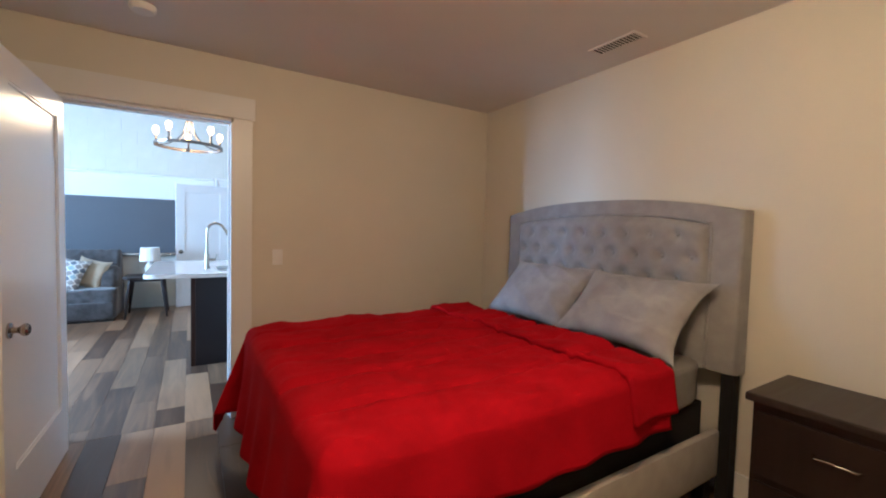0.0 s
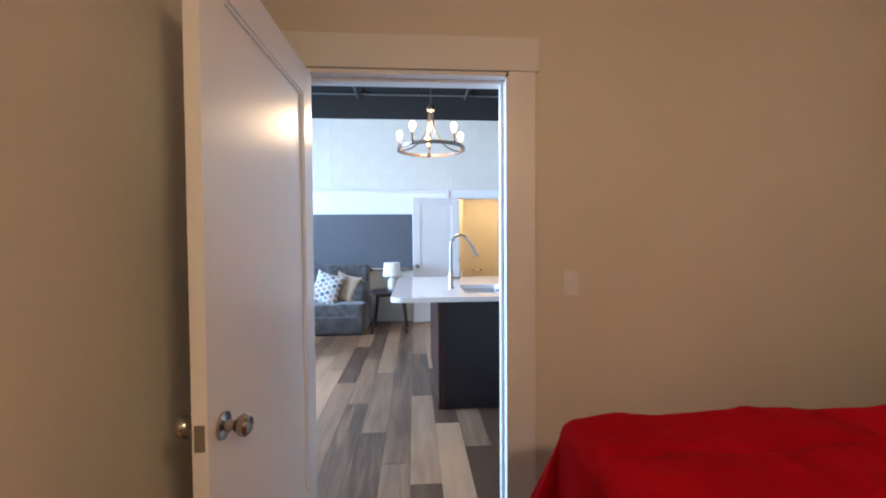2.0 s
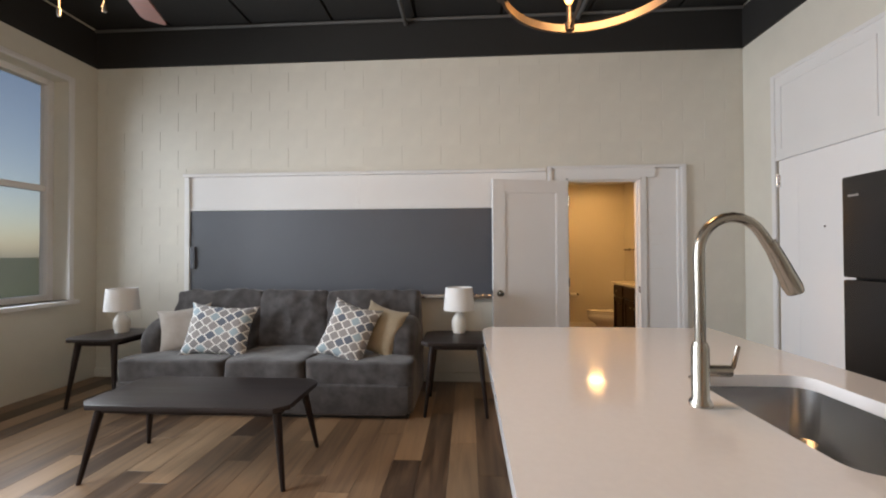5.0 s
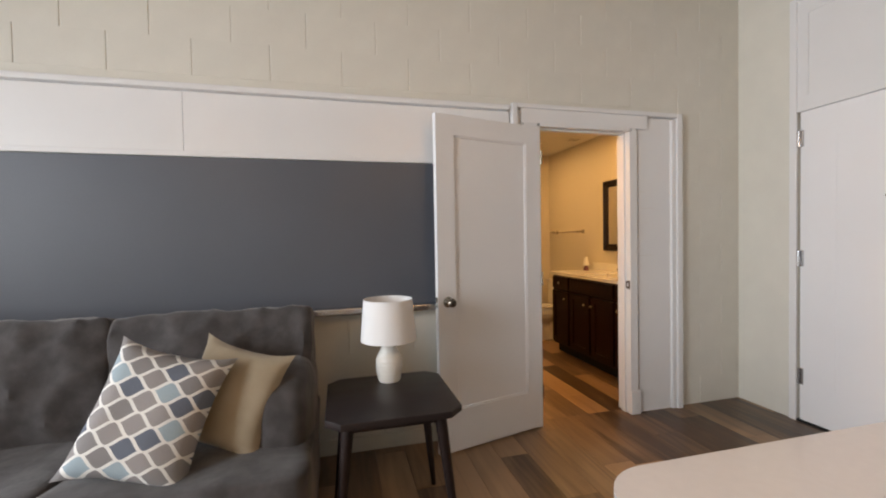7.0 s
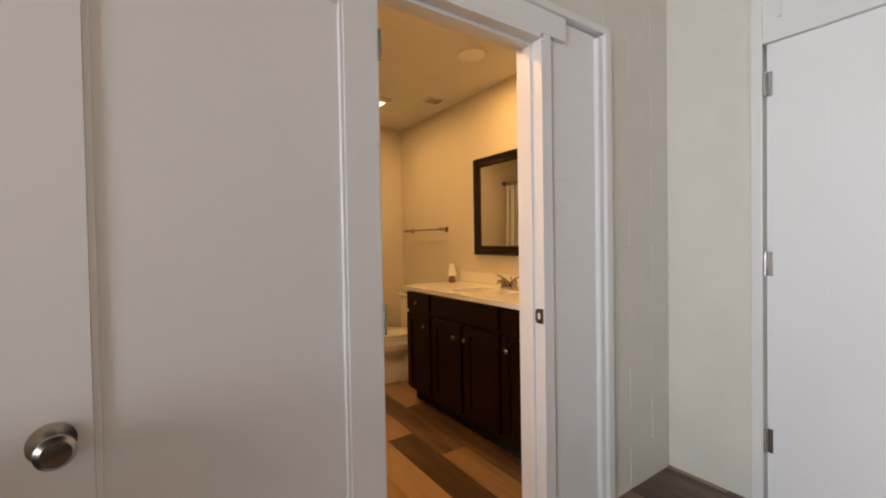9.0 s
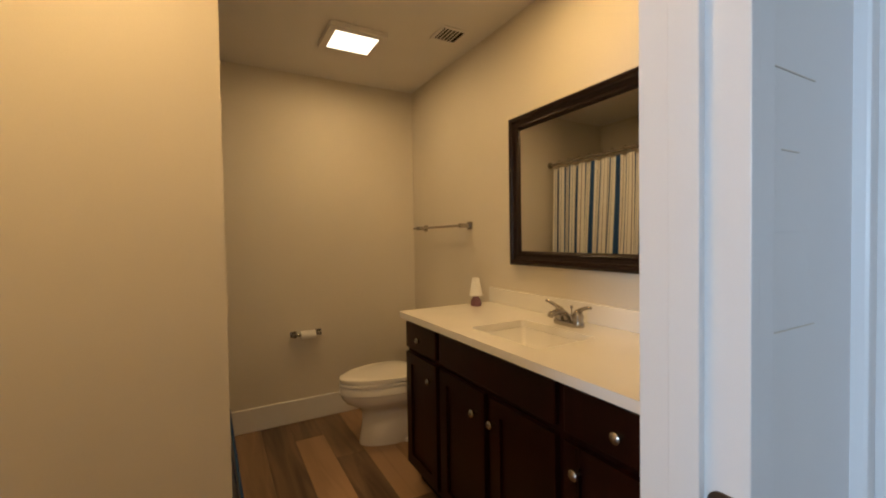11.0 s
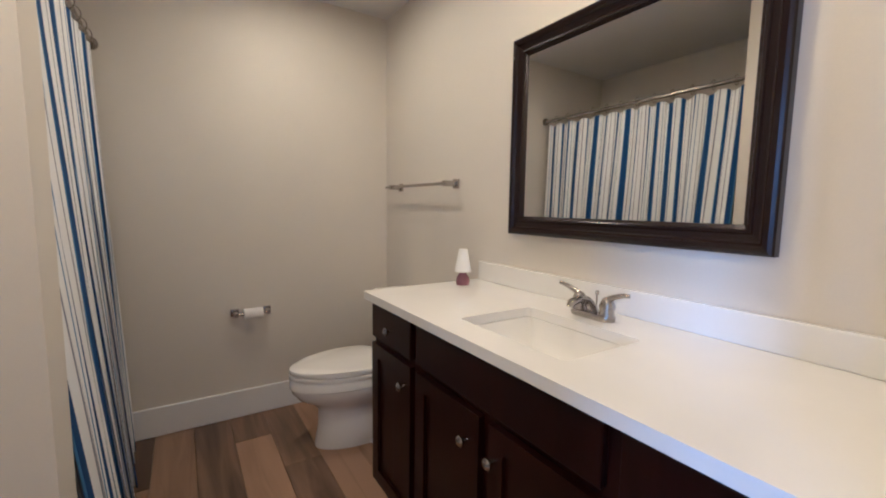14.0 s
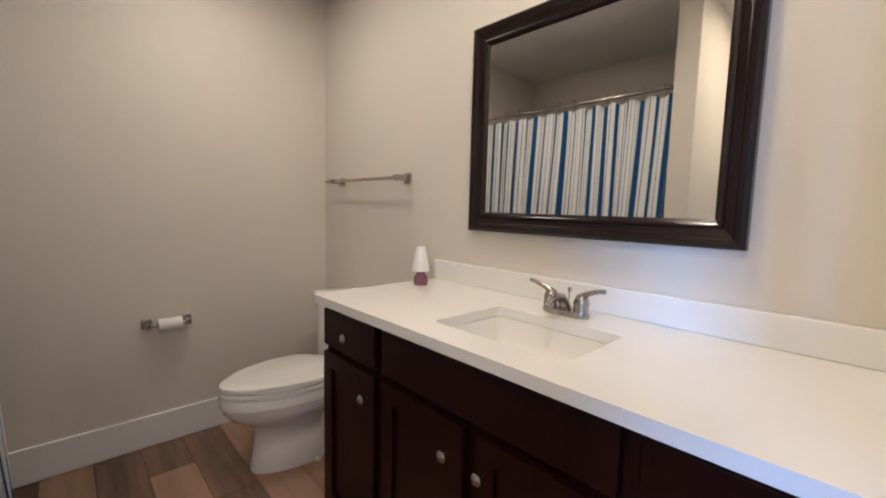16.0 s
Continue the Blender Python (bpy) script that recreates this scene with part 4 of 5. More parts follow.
def table_lamp(m, label):
    t = thing("table_lamp", m, label, "lamp", "table lamps")
    prof = [(0.004, 0), (0.052, 0), (0.056, 0.008)]
    for i in range(29):
        u = i / 28
        r = 0.056 + 0.010 * math.sin(math.pi * min(1, u * 1.1)) - 0.022 * (max(0, u - 0.55) / 0.45) ** 1.6
        prof.append((r + 0.0014 * math.sin(u * 2 * math.pi * 9), 0.012 + 0.16 * u))
    prof += [(0.030, 0.18), (0.026, 0.195), (0.012, 0.20), (0.012, 0.24), (0.003, 0.241)]
    part("base", lathe(bmesh.new(), prof), CERAMIC, t, "ribbed cream ceramic base")
    bm = bmesh.new()
    seg = 40
    rings = []
    for r, z in ((0.138, 0.205), (0.121, 0.408), (0.119, 0.408), (0.136, 0.205)):
        rings.append([bm.verts.new((r * math.cos(2 * math.pi * i / seg), r * math.sin(2 * math.pi * i / seg), z)) for i in range(seg)])
    for a, b in zip(rings, rings[1:] + rings[:1]):
        for i in range(seg):
            bm.faces.new((a[i], a[(i + 1) % seg], b[(i + 1) % seg], b[i]))
    part("shade", bm, SHADE, t, "white drum shade")
    bm = lathe(bmesh.new(), [(0.004, 0.24), (0.016, 0.25), (0.026, 0.29), (0.022, 0.325), (0.004, 0.335)])
    part("bulb", bm, PORCELAIN, t)
    return t


table_lamp(pose(0.27, 7.66, 0.60), "white-shaded ceramic lamp on the side table")
table_lamp(pose(-2.84, 7.56, 0.60), "white-shaded ceramic lamp on the far side table")

# island
isl = thing("kitchen_island", pose(1.19, 5.36, 0), "dark panelled kitchen island", "kitchen island")


def ipart(name, b, mat, label="", bev=0.003):
    return part(name, boxm(b[0] - 1.19, b[1] - 1.19, b[2] - 5.36, b[3] - 5.36, b[4], b[5], bevel=bev), mat, isl, label, smooth=False)


ipart("end_panel", (0.84, 1.575, 4.56, 4.58, 0.0, 0.872), PANELW, "flat dark end panel")
ipart("side_panel", (0.80, 0.84, 4.56, 6.14, 0.0, 0.872), KITCHENW, "dark wood back panel")
ipart("end_panel", (0.84, 1.575, 6.12, 6.14, 0.0, 0.872), PANELW, "flat dark end panel")
ipart("front_frame", (1.555, 1.575, 4.58, 6.12, 0.10, 0.872), KITCHENW, "", 0)
ipart("toe_kick", (1.50, 1.52, 4.60, 6.10, 0.0, 0.10), BLACKP, "", 0)
for i, (ya, yb) in enumerate(((4.60, 5.06), (5.08, 5.54), (5.56, 6.10))):
    d = ipart("door", (1.575, 1.593, ya, yb, 0.13, 0.84), KITCHENW)
    part("handle", lathe(bmesh.new(), [(0.003, 0), (0.006, 0), (0.006, 0.012), (0.013, 0.018), (0.010, 0.024), (0.003, 0.025)], Matrix.Translation((0.403, (ya if i % 2 else yb) + (0.04 if i % 2 else -0.04) - 5.36, 0.76)) @ Matrix.Rotation(radians(90), 4, 'Y'), 14), NICKEL, d)
# worktop with a sink cut-out
bm = bmesh.new()
CX0, CX1, CY0, CY1 = 1.045, 1.435, 4.72, 5.345
outer = rounded(0.425, 1.62, 4.495, 6.20, 0.11, 8, (0.02, 0.10, 0.10, 0.02))
inner = rounded(CX0, CX1, CY0, CY1, 0.06, 8)


ring_slab(bm, outer, inner, 0.874, 0.912)
solid("island_worktop", bm, QUARTZ, "white quartz worktop with rounded corners on the island", "worktop", at=(1.02, 5.35, 0.874))
bm = bmesh.new()
prev = None
for z, inset in ((0.873, -0.012), (0.873, 0.0), (0.72, 0.008), (0.695, 0.03)):
    r = [bm.verts.new((x, y, z)) for x, y in rounded(CX0 + inset, CX1 - inset, CY0 + inset, CY1 - inset, 0.06, 8)]
    if prev:
        n = len(r)
        for k in range(n):
            bm.faces.new((prev[k], prev[(k + 1) % n], r[(k + 1) % n], r[k]))
    prev = r
bm.faces.new(prev)
sink = solid("kitchen_sink", bm, STEEL, "undermount stainless steel sink in the island", "sink", at=(1.24, 5.03, 0.695))
part("drain", lathe(bmesh.new(), [(0.003, 0.001), (0.04, 0.001), (0.042, 0.004), (0.03, 0.003), (0.003, 0.002)]), NICKEL, sink)
fc = thing("kitchen_faucet", pose(0.952, 5.06, 0.912), "tall brushed nickel gooseneck kitchen faucet", "faucet")
part("base", lathe(bmesh.new(), [(0.003, 0), (0.028, 0), (0.028, 0.01), (0.021, 0.02), (0.021, 0.15), (0.017, 0.165), (0.003, 0.166)]), NICKEL, fc)
pts = [(0, 0, 0.16), (0, 0, 0.30), (0, 0, 0.40)] + [(0.085 - 0.085 * math.cos(a), 0, 0.40 + 0.09 * math.sin(a)) for a in (radians(k * 15) for k in range(1, 11))] + [(0.185, 0, 0.40)]
part("spout", tube(bmesh.new(), pts, 0.0135, 14), NICKEL, fc)
part("spray_head", tube(bmesh.new(), [(0.176, 0, 0.425), (0.196, 0, 0.385), (0.232, 0, 0.31), (0.240, 0, 0.293)], [0.015, 0.018, 0.022, 0.019], 14), NICKEL, fc)
bm = rod(bmesh.new(), (0.015, 0, 0.09), (0.075, 0, 0.09), 0.015)
tube(bm, [(0.07, 0, 0.09), (0.082, 0, 0.10), (0.096, 0, 0.155)], 0.006, 8)
part("lever", bm, NICKEL, fc)

# fridge and kitchen run along the wall
fr = thing("refrigerator", pose(2.69, 5.92, 0), "glossy black top-freezer refrigerator beside the counter", "refrigerator")
part("body", boxm(-0.27, 0.345, -0.35, 0.35, 0.02, 1.70, bevel=0.008), BLACKG, fr, smooth=False)
for z0, z1 in ((0.06, 1.165), (1.175, 1.71)):
    d = part("door", boxm(-0.335, -0.275, -0.35, 0.35, z0, z1, bevel=0.014), BLACKG, fr)
    za, zb = (0.62, 1.13) if z1 < 1.5 else (1.20, 1.50)
    bm = tube(bmesh.new(), [(-0.33, -0.30, za), (-0.385, -0.30, za + 0.05), (-0.395, -0.30, (za + zb) / 2), (-0.385, -0.30, zb - 0.05), (-0.33, -0.30, zb)], 0.014, 10)
    part("handle", bm, BLACKG, d, "black bowed handle")
    part("edge_trim", boxm(-0.325, -0.28, -0.354, -0.351, z0 + 0.02, z1 - 0.02), STEEL, d, smooth=False)
part("badge", boxm(-0.338, -0.335, 0.25, 0.31, 1.60, 1.612), STEEL, fr, smooth=False)
part("base_grille", boxm(-0.30, -0.26, -0.34, 0.34, 0.0, 0.055), BLACKP, fr, smooth=False)


def cab_front(parent, x, y0, y1, z0, z1, mat, knob=None, t=0.02, stile=0.055, knobmat=NICKEL):
    """A shaker front that faces -x."""
    if z1 - z0 > 0.2:
        bm = bmesh.new()
        rings = []
        for xx, k in ((x, 0.0), (x - t, 0.0), (x - t, stile), (x, stile)):
            rings.append([bm.verts.new((xx, y, z)) for y, z in ((y0 + k, z0 + k), (y1 - k, z0 + k), (y1 - k, z1 - k), (y0 + k, z1 - k))])
        for a, b in zip(rings, rings[1:] + rings[:1]):
            for q in range(4):
                bm.faces.new((a[q], a[(q + 1) % 4], b[(q + 1) % 4], b[q]))
        d = part("door", bm, mat, parent, smooth=False)
        part("panel", boxm(x - t + 0.010, x, y0 + stile, y1 - stile, z0 + stile, z1 - stile), mat, d, smooth=False)
    else:
        d = part("drawer", boxm(x - t, x, y0, y1, z0, z1, bevel=0.004), mat, parent, smooth=False)
    if knob:
        m = Matrix.Translation((x - t, knob[0], knob[1])) @ Matrix.Rotation(radians(-90), 4, 'Y')
        part("knob", lathe(bmesh.new(), [(0.002, 0), (0.007, 0), (0.0055, 0.012), (0.010, 0.018), (0.0155, 0.022), (0.0155, 0.026), (0.010, 0.031), (0.002, 0.032)], m, 18), knobmat, d, "brushed nickel knob")
    return d


bc = thing("base_cabinet", pose(2.79, 5.12, 0), "dark wood base cabinet with drawers and nickel knobs", "cabinet")
part("body", boxm(-0.28, 0.30, -0.39, 0.39, 0.10, 0.888), KITCHENW, bc, smooth=False)
part("toe_kick", boxm(-0.22, 0.30, -0.39, 0.39, 0.0, 0.10), BLACKP, bc, smooth=False)
cab_front(bc, -0.28, -0.38, 0.38, 0.73, 0.87, KITCHENW, (0.0, 0.80))
cab_front(bc, -0.28, 0.005, 0.38, 0.12, 0.71, KITCHENW, (0.05, 0.65))
cab_front(bc, -0.28, -0.38, -0.005, 0.12, 0.71, KITCHENW, (-0.05, 0.65))
solid("kitchen_worktop", boxm(2.455, 3.10, 4.73, 5.53, 0.89, 0.928, bevel=0.004), QUARTZ, "white quartz worktop between fridge and range", "worktop", at=(2.78, 5.12, 0.89))
uc = thing("wall_cabinet", pose(2.94, 5.13, 1.42), "dark wood wall cabinet with two doors", "cabinet")
part("body", boxm(-0.14, 0.16, -0.31, 0.31, 0, 0.76), KITCHENW, uc, smooth=False)
cab_front(uc, -0.14, 0.003, 0.307, 0.01, 0.75, KITCHENW, (0.035, 0.09))
cab_front(uc, -0.14, -0.307, -0.003, 0.01, 0.75, KITCHENW, (-0.035, 0.09))
rg = thing("range", pose(2.78, 4.34, 0), "black freestanding kitchen range", "range")
part("body", boxm(-0.30, 0.31, -0.38, 0.38, 0.0, 0.90, bevel=0.005), BLACKG, rg, smooth=False)
part("oven_door", boxm(-0.335, -0.302, -0.37, 0.37, 0.20, 0.74, bevel=0.008), BLACKG, rg, smooth=False)
part("cooktop", boxm(-0.31, 0.27, -0.38, 0.38, 0.902, 0.93, bevel=0.005), BLACKG, rg, smooth=False)
part("control_panel", boxm(-0.33, -0.302, -0.37, 0.37, 0.76, 0.89, bevel=0.006), BLACKG, rg, smooth=False)

# chandelier
ch = thing("chandelier", pose(0.79, 5.36, 3.765), "bronze ring chandelier with five lit candle bulbs", "chandelier")
RZ = 2.25 - 3.765
bm = bmesh.new()
rings = []
for r, z in ((0.318, RZ - 0.016), (0.330, RZ - 0.016), (0.330, RZ + 0.016), (0.318, RZ + 0.016)):
    rings.append([bm.verts.new((r * math.cos(2 * math.pi * i / 56), r * math.sin(2 * math.pi * i / 56), z)) for i in range(56)])
for a, b in zip(rings, rings[1:] + rings[:1]):
    for i in range(56):
        bm.faces.new((a[i], a[(i + 1) % 56], b[(i + 1) % 56], b[i]))
part("ring", bm, BRONZE, ch, "flat bronze ring")
part("canopy", lathe(bmesh.new(), [(0.003, 0.0), (0.065, 0.0), (0.06, -0.02), (0.012, -0.03), (0.003, -0.031)]), BRONZE, ch)
part("stem", rod(bmesh.new(), (0, 0, -0.02), (0, 0, RZ + 0.40), 0.006), BRONZE, ch)
part("hub", lathe(bmesh.new(), [(0.003, RZ + 0.44), (0.03, RZ + 0.43), (0.042, RZ + 0.40), (0.042, RZ + 0.375), (0.02, RZ + 0.36), (0.003, RZ + 0.355)]), BRONZE, ch)
for k in range(5):
    a = radians(20 + 72 * k)
    c, s = math.cos(a), math.sin(a)
    prof = [(0.022, 0.37), (0.024, 0.30), (0.035, 0.22), (0.065, 0.14), (0.12, 0.07), (0.19, 0.025), (0.26, 0.006), (0.318, 0.0)]
    part("arm", tube(bmesh.new(), [(r * c, r * s, RZ + z) for r, z in prof], 0.006, 8), BRONZE, ch)
    m = Matrix.Translation((0.324 * c, 0.324 * s, RZ))
    part("candle_sleeve", lathe(bmesh.new(), [(0.003, -0.012), (0.02, -0.01), (0.022, 0.022), (0.011, 0.03), (0.011, 0.10), (0.003, 0.101)], m, 14), BRONZE, ch)
    part("bulb", lathe(bmesh.new(), [(0.004, 0.10), (0.011, 0.108), (0.026, 0.140), (0.030, 0.162), (0.022, 0.188), (0.004, 0.20)], m, 16), BULB, ch, "lit warm bulb")

# ceiling fan
fan = thing("ceiling_fan", pose(-1.25, 5.6, 3.765), "white ceiling fan with mahogany and pale blades and a lit lamp", "ceiling fan")
FZ = 2.66 - 3.765
part("canopy", lathe(bmesh.new(), [(0.003, 0), (0.07, 0), (0.06, -0.04), (0.015, -0.06), (0.003, -0.061)]), NICKEL, fan)
part("downrod", rod(bmesh.new(), (0, 0, -0.05), (0, 0, FZ + 0.08), 0.012), NICKEL, fan)
part("motor", lathe(bmesh.new(), [(0.003, FZ + 0.10), (0.05, FZ + 0.09), (0.115, FZ + 0.05), (0.125, FZ), (0.12, FZ - 0.07), (0.10, FZ - 0.085), (0.003, FZ - 0.086)]), NICKEL, fan, "satin nickel motor housing")
part("lamp_bowl", lathe(bmesh.new(), [(0.108, FZ - 0.087), (0.108, FZ - 0.105), (0.085, FZ - 0.13), (0.04, FZ - 0.142), (0.004, FZ - 0.145)]), PANELLIT, fan, "glowing lamp bowl")
for k in range(5):
    a = radians(-35 + 72 * k)
    m = Matrix.Rotation(a, 4, 'Z') @ Matrix.Translation((0, 0, FZ + 0.01)) @ Matrix.Rotation(radians(12), 4, 'X')
    bm = prism(bmesh.new(), [(0.14, -0.05), (0.62, -0.07), (0.655, -0.055), (0.66, 0.055), (0.63, 0.07), (0.14, 0.05)], -0.004, 0.004, 0.002)
    bmesh.ops.transform(bm, matrix=m, verts=bm.verts[:])
    part("blade", bm, FANWOOD, fan, "mahogany fan blade", smooth=False)
for x, z in ((-0.10, 0.23), (0.10, 0.22)):
    bm = rod(bmesh.new(), (x, -0.05, FZ - 0.06), (x, -0.05, FZ - 0.09 - z), 0.0025, seg=8)
    rod(bm, (x, -0.05, FZ - 0.09 - z - 0.03), (x, -0.05, FZ - 0.09 - z), 0.008, seg=10)
    part("pull_chain", bm, NICKEL, fan)


# ---- bathroom ----
va = thing("vanity", pose(2.70, 9.115, 0), "dark cherry bathroom vanity cabinet with nickel knobs", "vanity")
VX = 2.426 - 2.70


def vy(y):
    return y - 9.115


bm = boxm(VX, VX + 0.02, vy(8.436), vy(9.875), 0.10, 0.880)
for b in ((VX + 0.02, 0.265, vy(8.436), vy(8.456)), (VX + 0.02, 0.265, vy(9.855), vy(9.875))):
    box(bm, *b, 0.10, 0.880)
box(bm, VX + 0.02, 0.265, vy(8.456), vy(9.855), 0.10, 0.12)
part("body", bm, CHERRY, va, smooth=False)
# recessed kick in plain near-black, darker than the cherry body
part("toe_kick", boxm(VX + 0.06, 0.265, vy(8.436), vy(9.875), 0.0, 0.10), GAP_BLACK, va, smooth=False)
cab_front(va, VX, vy(9.545), vy(9.868), 0.73, 0.862, CHERRY, (vy(9.69), 0.795))
cab_front(va, VX, vy(9.545), vy(9.868), 0.125, 0.705, CHERRY, (vy(9.582), 0.63))
part("false_front", boxm(VX - 0.02, VX, vy(8.80), vy(9.505), 0.73, 0.862, bevel=0.004), CHERRY, va, smooth=False)
cab_front(va, VX, vy(9.165), vy(9.505), 0.125, 0.705, CHERRY, (vy(9.215), 0.62))
cab_front(va, VX, vy(8.80), vy(9.125), 0.125, 0.705, CHERRY, (vy(9.10), 0.62))
cab_front(va, VX, vy(8.445), vy(8.765), 0.73, 0.862, CHERRY, (vy(8.575), 0.795))
cab_front(va, VX, vy(8.445), vy(8.765), 0.125, 0.705, CHERRY, (vy(8.71), 0.635))

# one-piece vanity top: slab with basin, upstands
vt = thing("bathroom_countertop", pose(2.68, 9.115, 0.875), "white cultured marble countertop with integral rectangular basin", "countertop")
bm = bmesh.new()
TO = rounded(2.375 - 2.68, 2.968 - 2.68, vy(8.435), vy(9.885), 0.012, 6)
TI = rounded(2.475 - 2.68, 2.765 - 2.68, vy(8.95), vy(9.36), 0.02, 6)
loops = ring_slab(bm, TO, TI, 0.007, 0.037)
part("slab", bm, MARBLE, vt)
bm = bmesh.new()
prev = None
for z, inset in ((0.006, -0.004), (0.005, 0.003), (-0.05, 0.014), (-0.085, 0.032), (-0.098, 0.058), (-0.104, 0.10)):
    r = [bm.verts.new((x, y, z)) for x, y in rounded(2.475 - 2.68 + inset, 2.765 - 2.68 - inset, vy(8.95) + inset * 1.3, vy(9.36) - inset * 1.3, 0.02 + abs(inset) * 0.2, 6)]
    if prev:
        n = len(r)
        for k in range(n):
            bm.faces.new((prev[k], prev[(k + 1) % n], r[(k + 1) % n], r[k]))
    prev = r
bm.faces.new(prev)
part("basin", bm, MARBLE, vt)
part("drain", lathe(bmesh.new(), [(0.003, 0.0), (0.026, 0.0), (0.026, 0.004), (0.012, 0.006), (0.003, 0.006)], Matrix.Translation((-0.06, 0.04, -0.103))), NICKEL, vt)
part("backsplash", boxm(2.948 - 2.68, 2.968 - 2.68, vy(8.435), vy(9.885), 0.037, 0.122, bevel=0.004), MARBLE, vt, smooth=False)
part("sidesplash", boxm(2.42 - 2.68, 2.946 - 2.68, vy(8.435), vy(8.456), 0.038, 0.122, bevel=0.004), MARBLE, vt, smooth=False)
bf = thing("bathroom_faucet", pose(2.845, 9.165, 0.912), "brushed nickel two-handle centerset faucet", "faucet")
part("base", prism(bmesh.new(), rounded(-0.028, 0.028, -0.075, 0.075, 0.027, 6), 0, 0.018, 0.004), NICKEL, bf)
part("spout", tube(bmesh.new(), [(0, 0, 0.012), (-0.008, 0, 0.036), (-0.03, 0, 0.056), (-0.065, 0, 0.064), (-0.098, 0, 0.058), (-0.106, 0, 0.044)], [0.021, 0.017, 0.014, 0.012, 0.0125, 0.011], 14), NICKEL, bf)
part("lift_rod", rod(rod(bmesh.new(), (0.018, 0, 0.015), (0.018, 0, 0.075), 0.0025, seg=8), (0.018, 0, 0.07), (0.018, 0, 0.082), 0.006, seg=10), NICKEL, bf)
for s in (-1, 1):
    bm = lathe(bmesh.new(), [(0.003, 0.015), (0.024, 0.015), (0.021, 0.03), (0.024, 0.045), (0.018, 0.062), (0.012, 0.07), (0.003, 0.072)], Matrix.Translation((0, s * 0.051, 0)), 20)
    tube(bm, [(0, s * 0.051, 0.064), (-0.005, s * 0.075, 0.077), (-0.008, s * 0.105, 0.088), (-0.008, s * 0.125, 0.090)], [0.010, 0.008, 0.007, 0.006], 10)
    part("handle", bm, NICKEL, bf)

# small lamp on the vanity
ml = thing("mini_lamp", pose(2.80, 9.80, 0.912), "tiny lamp with mauve glass base and white shade", "lamp")
part("base", lathe(bmesh.new(), [(0.003, 0), (0.027, 0), (0.030, 0.012), (0.028, 0.032), (0.018, 0.046), (0.011, 0.062), (0.003, 0.063)], None, 20), PINKG, ml, "mauve glass base")
part("shade", lathe(bmesh.new(), [(0.002, 0.058), (0.037, 0.058), (0.019, 0.155), (0.002, 0.155)], None, 24), SHADE, ml)

# framed mirror
mi = thing("mirror", pose(2.968, 9.185, 1.14), "rectangular mirror in a dark moulded wood frame", "mirror")
MY0, MY1, MH = -0.437, 0.487, 0.775
profile = [(0.0, 0.0), (0.0, 0.028), (0.004, 0.034), (0.012, 0.038), (0.024, 0.036), (0.030, 0.028), (0.034, 0.026), (0.050, 0.022), (0.054, 0.026), (0.060, 0.026), (0.064, 0.020), (0.074, 0.012), (0.074, 0.0)]
bm = bmesh.new()
corners = [(MY0, 0, 1, 1), (MY1, 0, -1, 1), (MY1, MH, -1, -1), (MY0, MH, 1, -1)]
rows_ = []
for cy, cz, dy, dz in corners:
    rows_.append([bm.verts.new((-h, cy + dy * w, cz + dz * w)) for w, h in profile])
for k in range(4):
    a, b = rows_[k], rows_[(k + 1) % 4]
    for i in range(len(profile) - 1):
        bm.faces.new((a[i], b[i], b[i + 1], a[i + 1]))
part("frame", bm, plain("dark_mahogany_frame", (0.011, 0.0050, 0.0040), 0.24, vary=0.15, scale=14, bump=0.0, spec=0.35), mi, "dark moulded frame", smooth=False)
part("glass", boxm(-0.012, -0.004, MY0 + 0.07, MY1 - 0.07, 0.07, MH - 0.07), MIRROR, mi, "mirror glass", smooth=False)

# towel bar
tb = thing("towel_bar", pose(2.97, 10.425, 1.365), "brushed nickel towel bar on the wall", "towel bar")
part("bar", boxm(-0.078, -0.064, -0.33, 0.38, -0.008, 0.008, bevel=0.003), NICKEL, tb)
for y in (-0.32, 0.30):
    bm = boxm(-0.012, 0, y - 0.024, y + 0.024, -0.024, 0.024, bevel=0.004)
    box(bm, -0.085, -0.012, y - 0.012, y + 0.012, -0.014, 0.014, 0.003)
    part("post", bm, NICKEL, tb)
tp = thing("toilet_paper_holder", pose(2.10, 10.95, 0.625), "nickel toilet paper holder on the wall", "paper holder")
for x in (-0.085, 0.085):
    bm = boxm(x - 0.022, x + 0.022, -0.012, 0, -0.022, 0.022, bevel=0.004)
    box(bm, x - 0.011, x + 0.011, -0.075, -0.012, -0.013, 0.013, 0.003)
    part("post", bm, NICKEL, tp)
part("roller", rod(bmesh.new(), (-0.075, -0.062, 0), (0.075, -0.062, 0), 0.008), NICKEL, tp)
bm = lathe(bmesh.new(), [(0.019, -0.048), (0.03, -0.05), (0.031, 0.05), (0.019, 0.048)], Matrix.Translation((2.105, 10.888, 0.625)) @ Matrix.Rotation(radians(90), 4, 'Y'))
solid("toilet_paper_roll", bm, PAPER, "small white toilet paper roll on its holder", "toilet paper", at=(2.105, 10.888, 0.594))

# toilet, its back to the vanity wall
to = thing("toilet", pose(2.56, 10.41, 0), "white porcelain toilet with closed lid", "toilet")


def egg(front, back, half, n=32):
    out = []
    for k in range(n):
        a = 2 * math.pi * k / n
        c, s = math.cos(a), math.sin(a)
        out.append(((front if c < 0 else back) * c, half * s * (1 - (0.10 if c < 0 else 0.0) * c * c)))
    return out


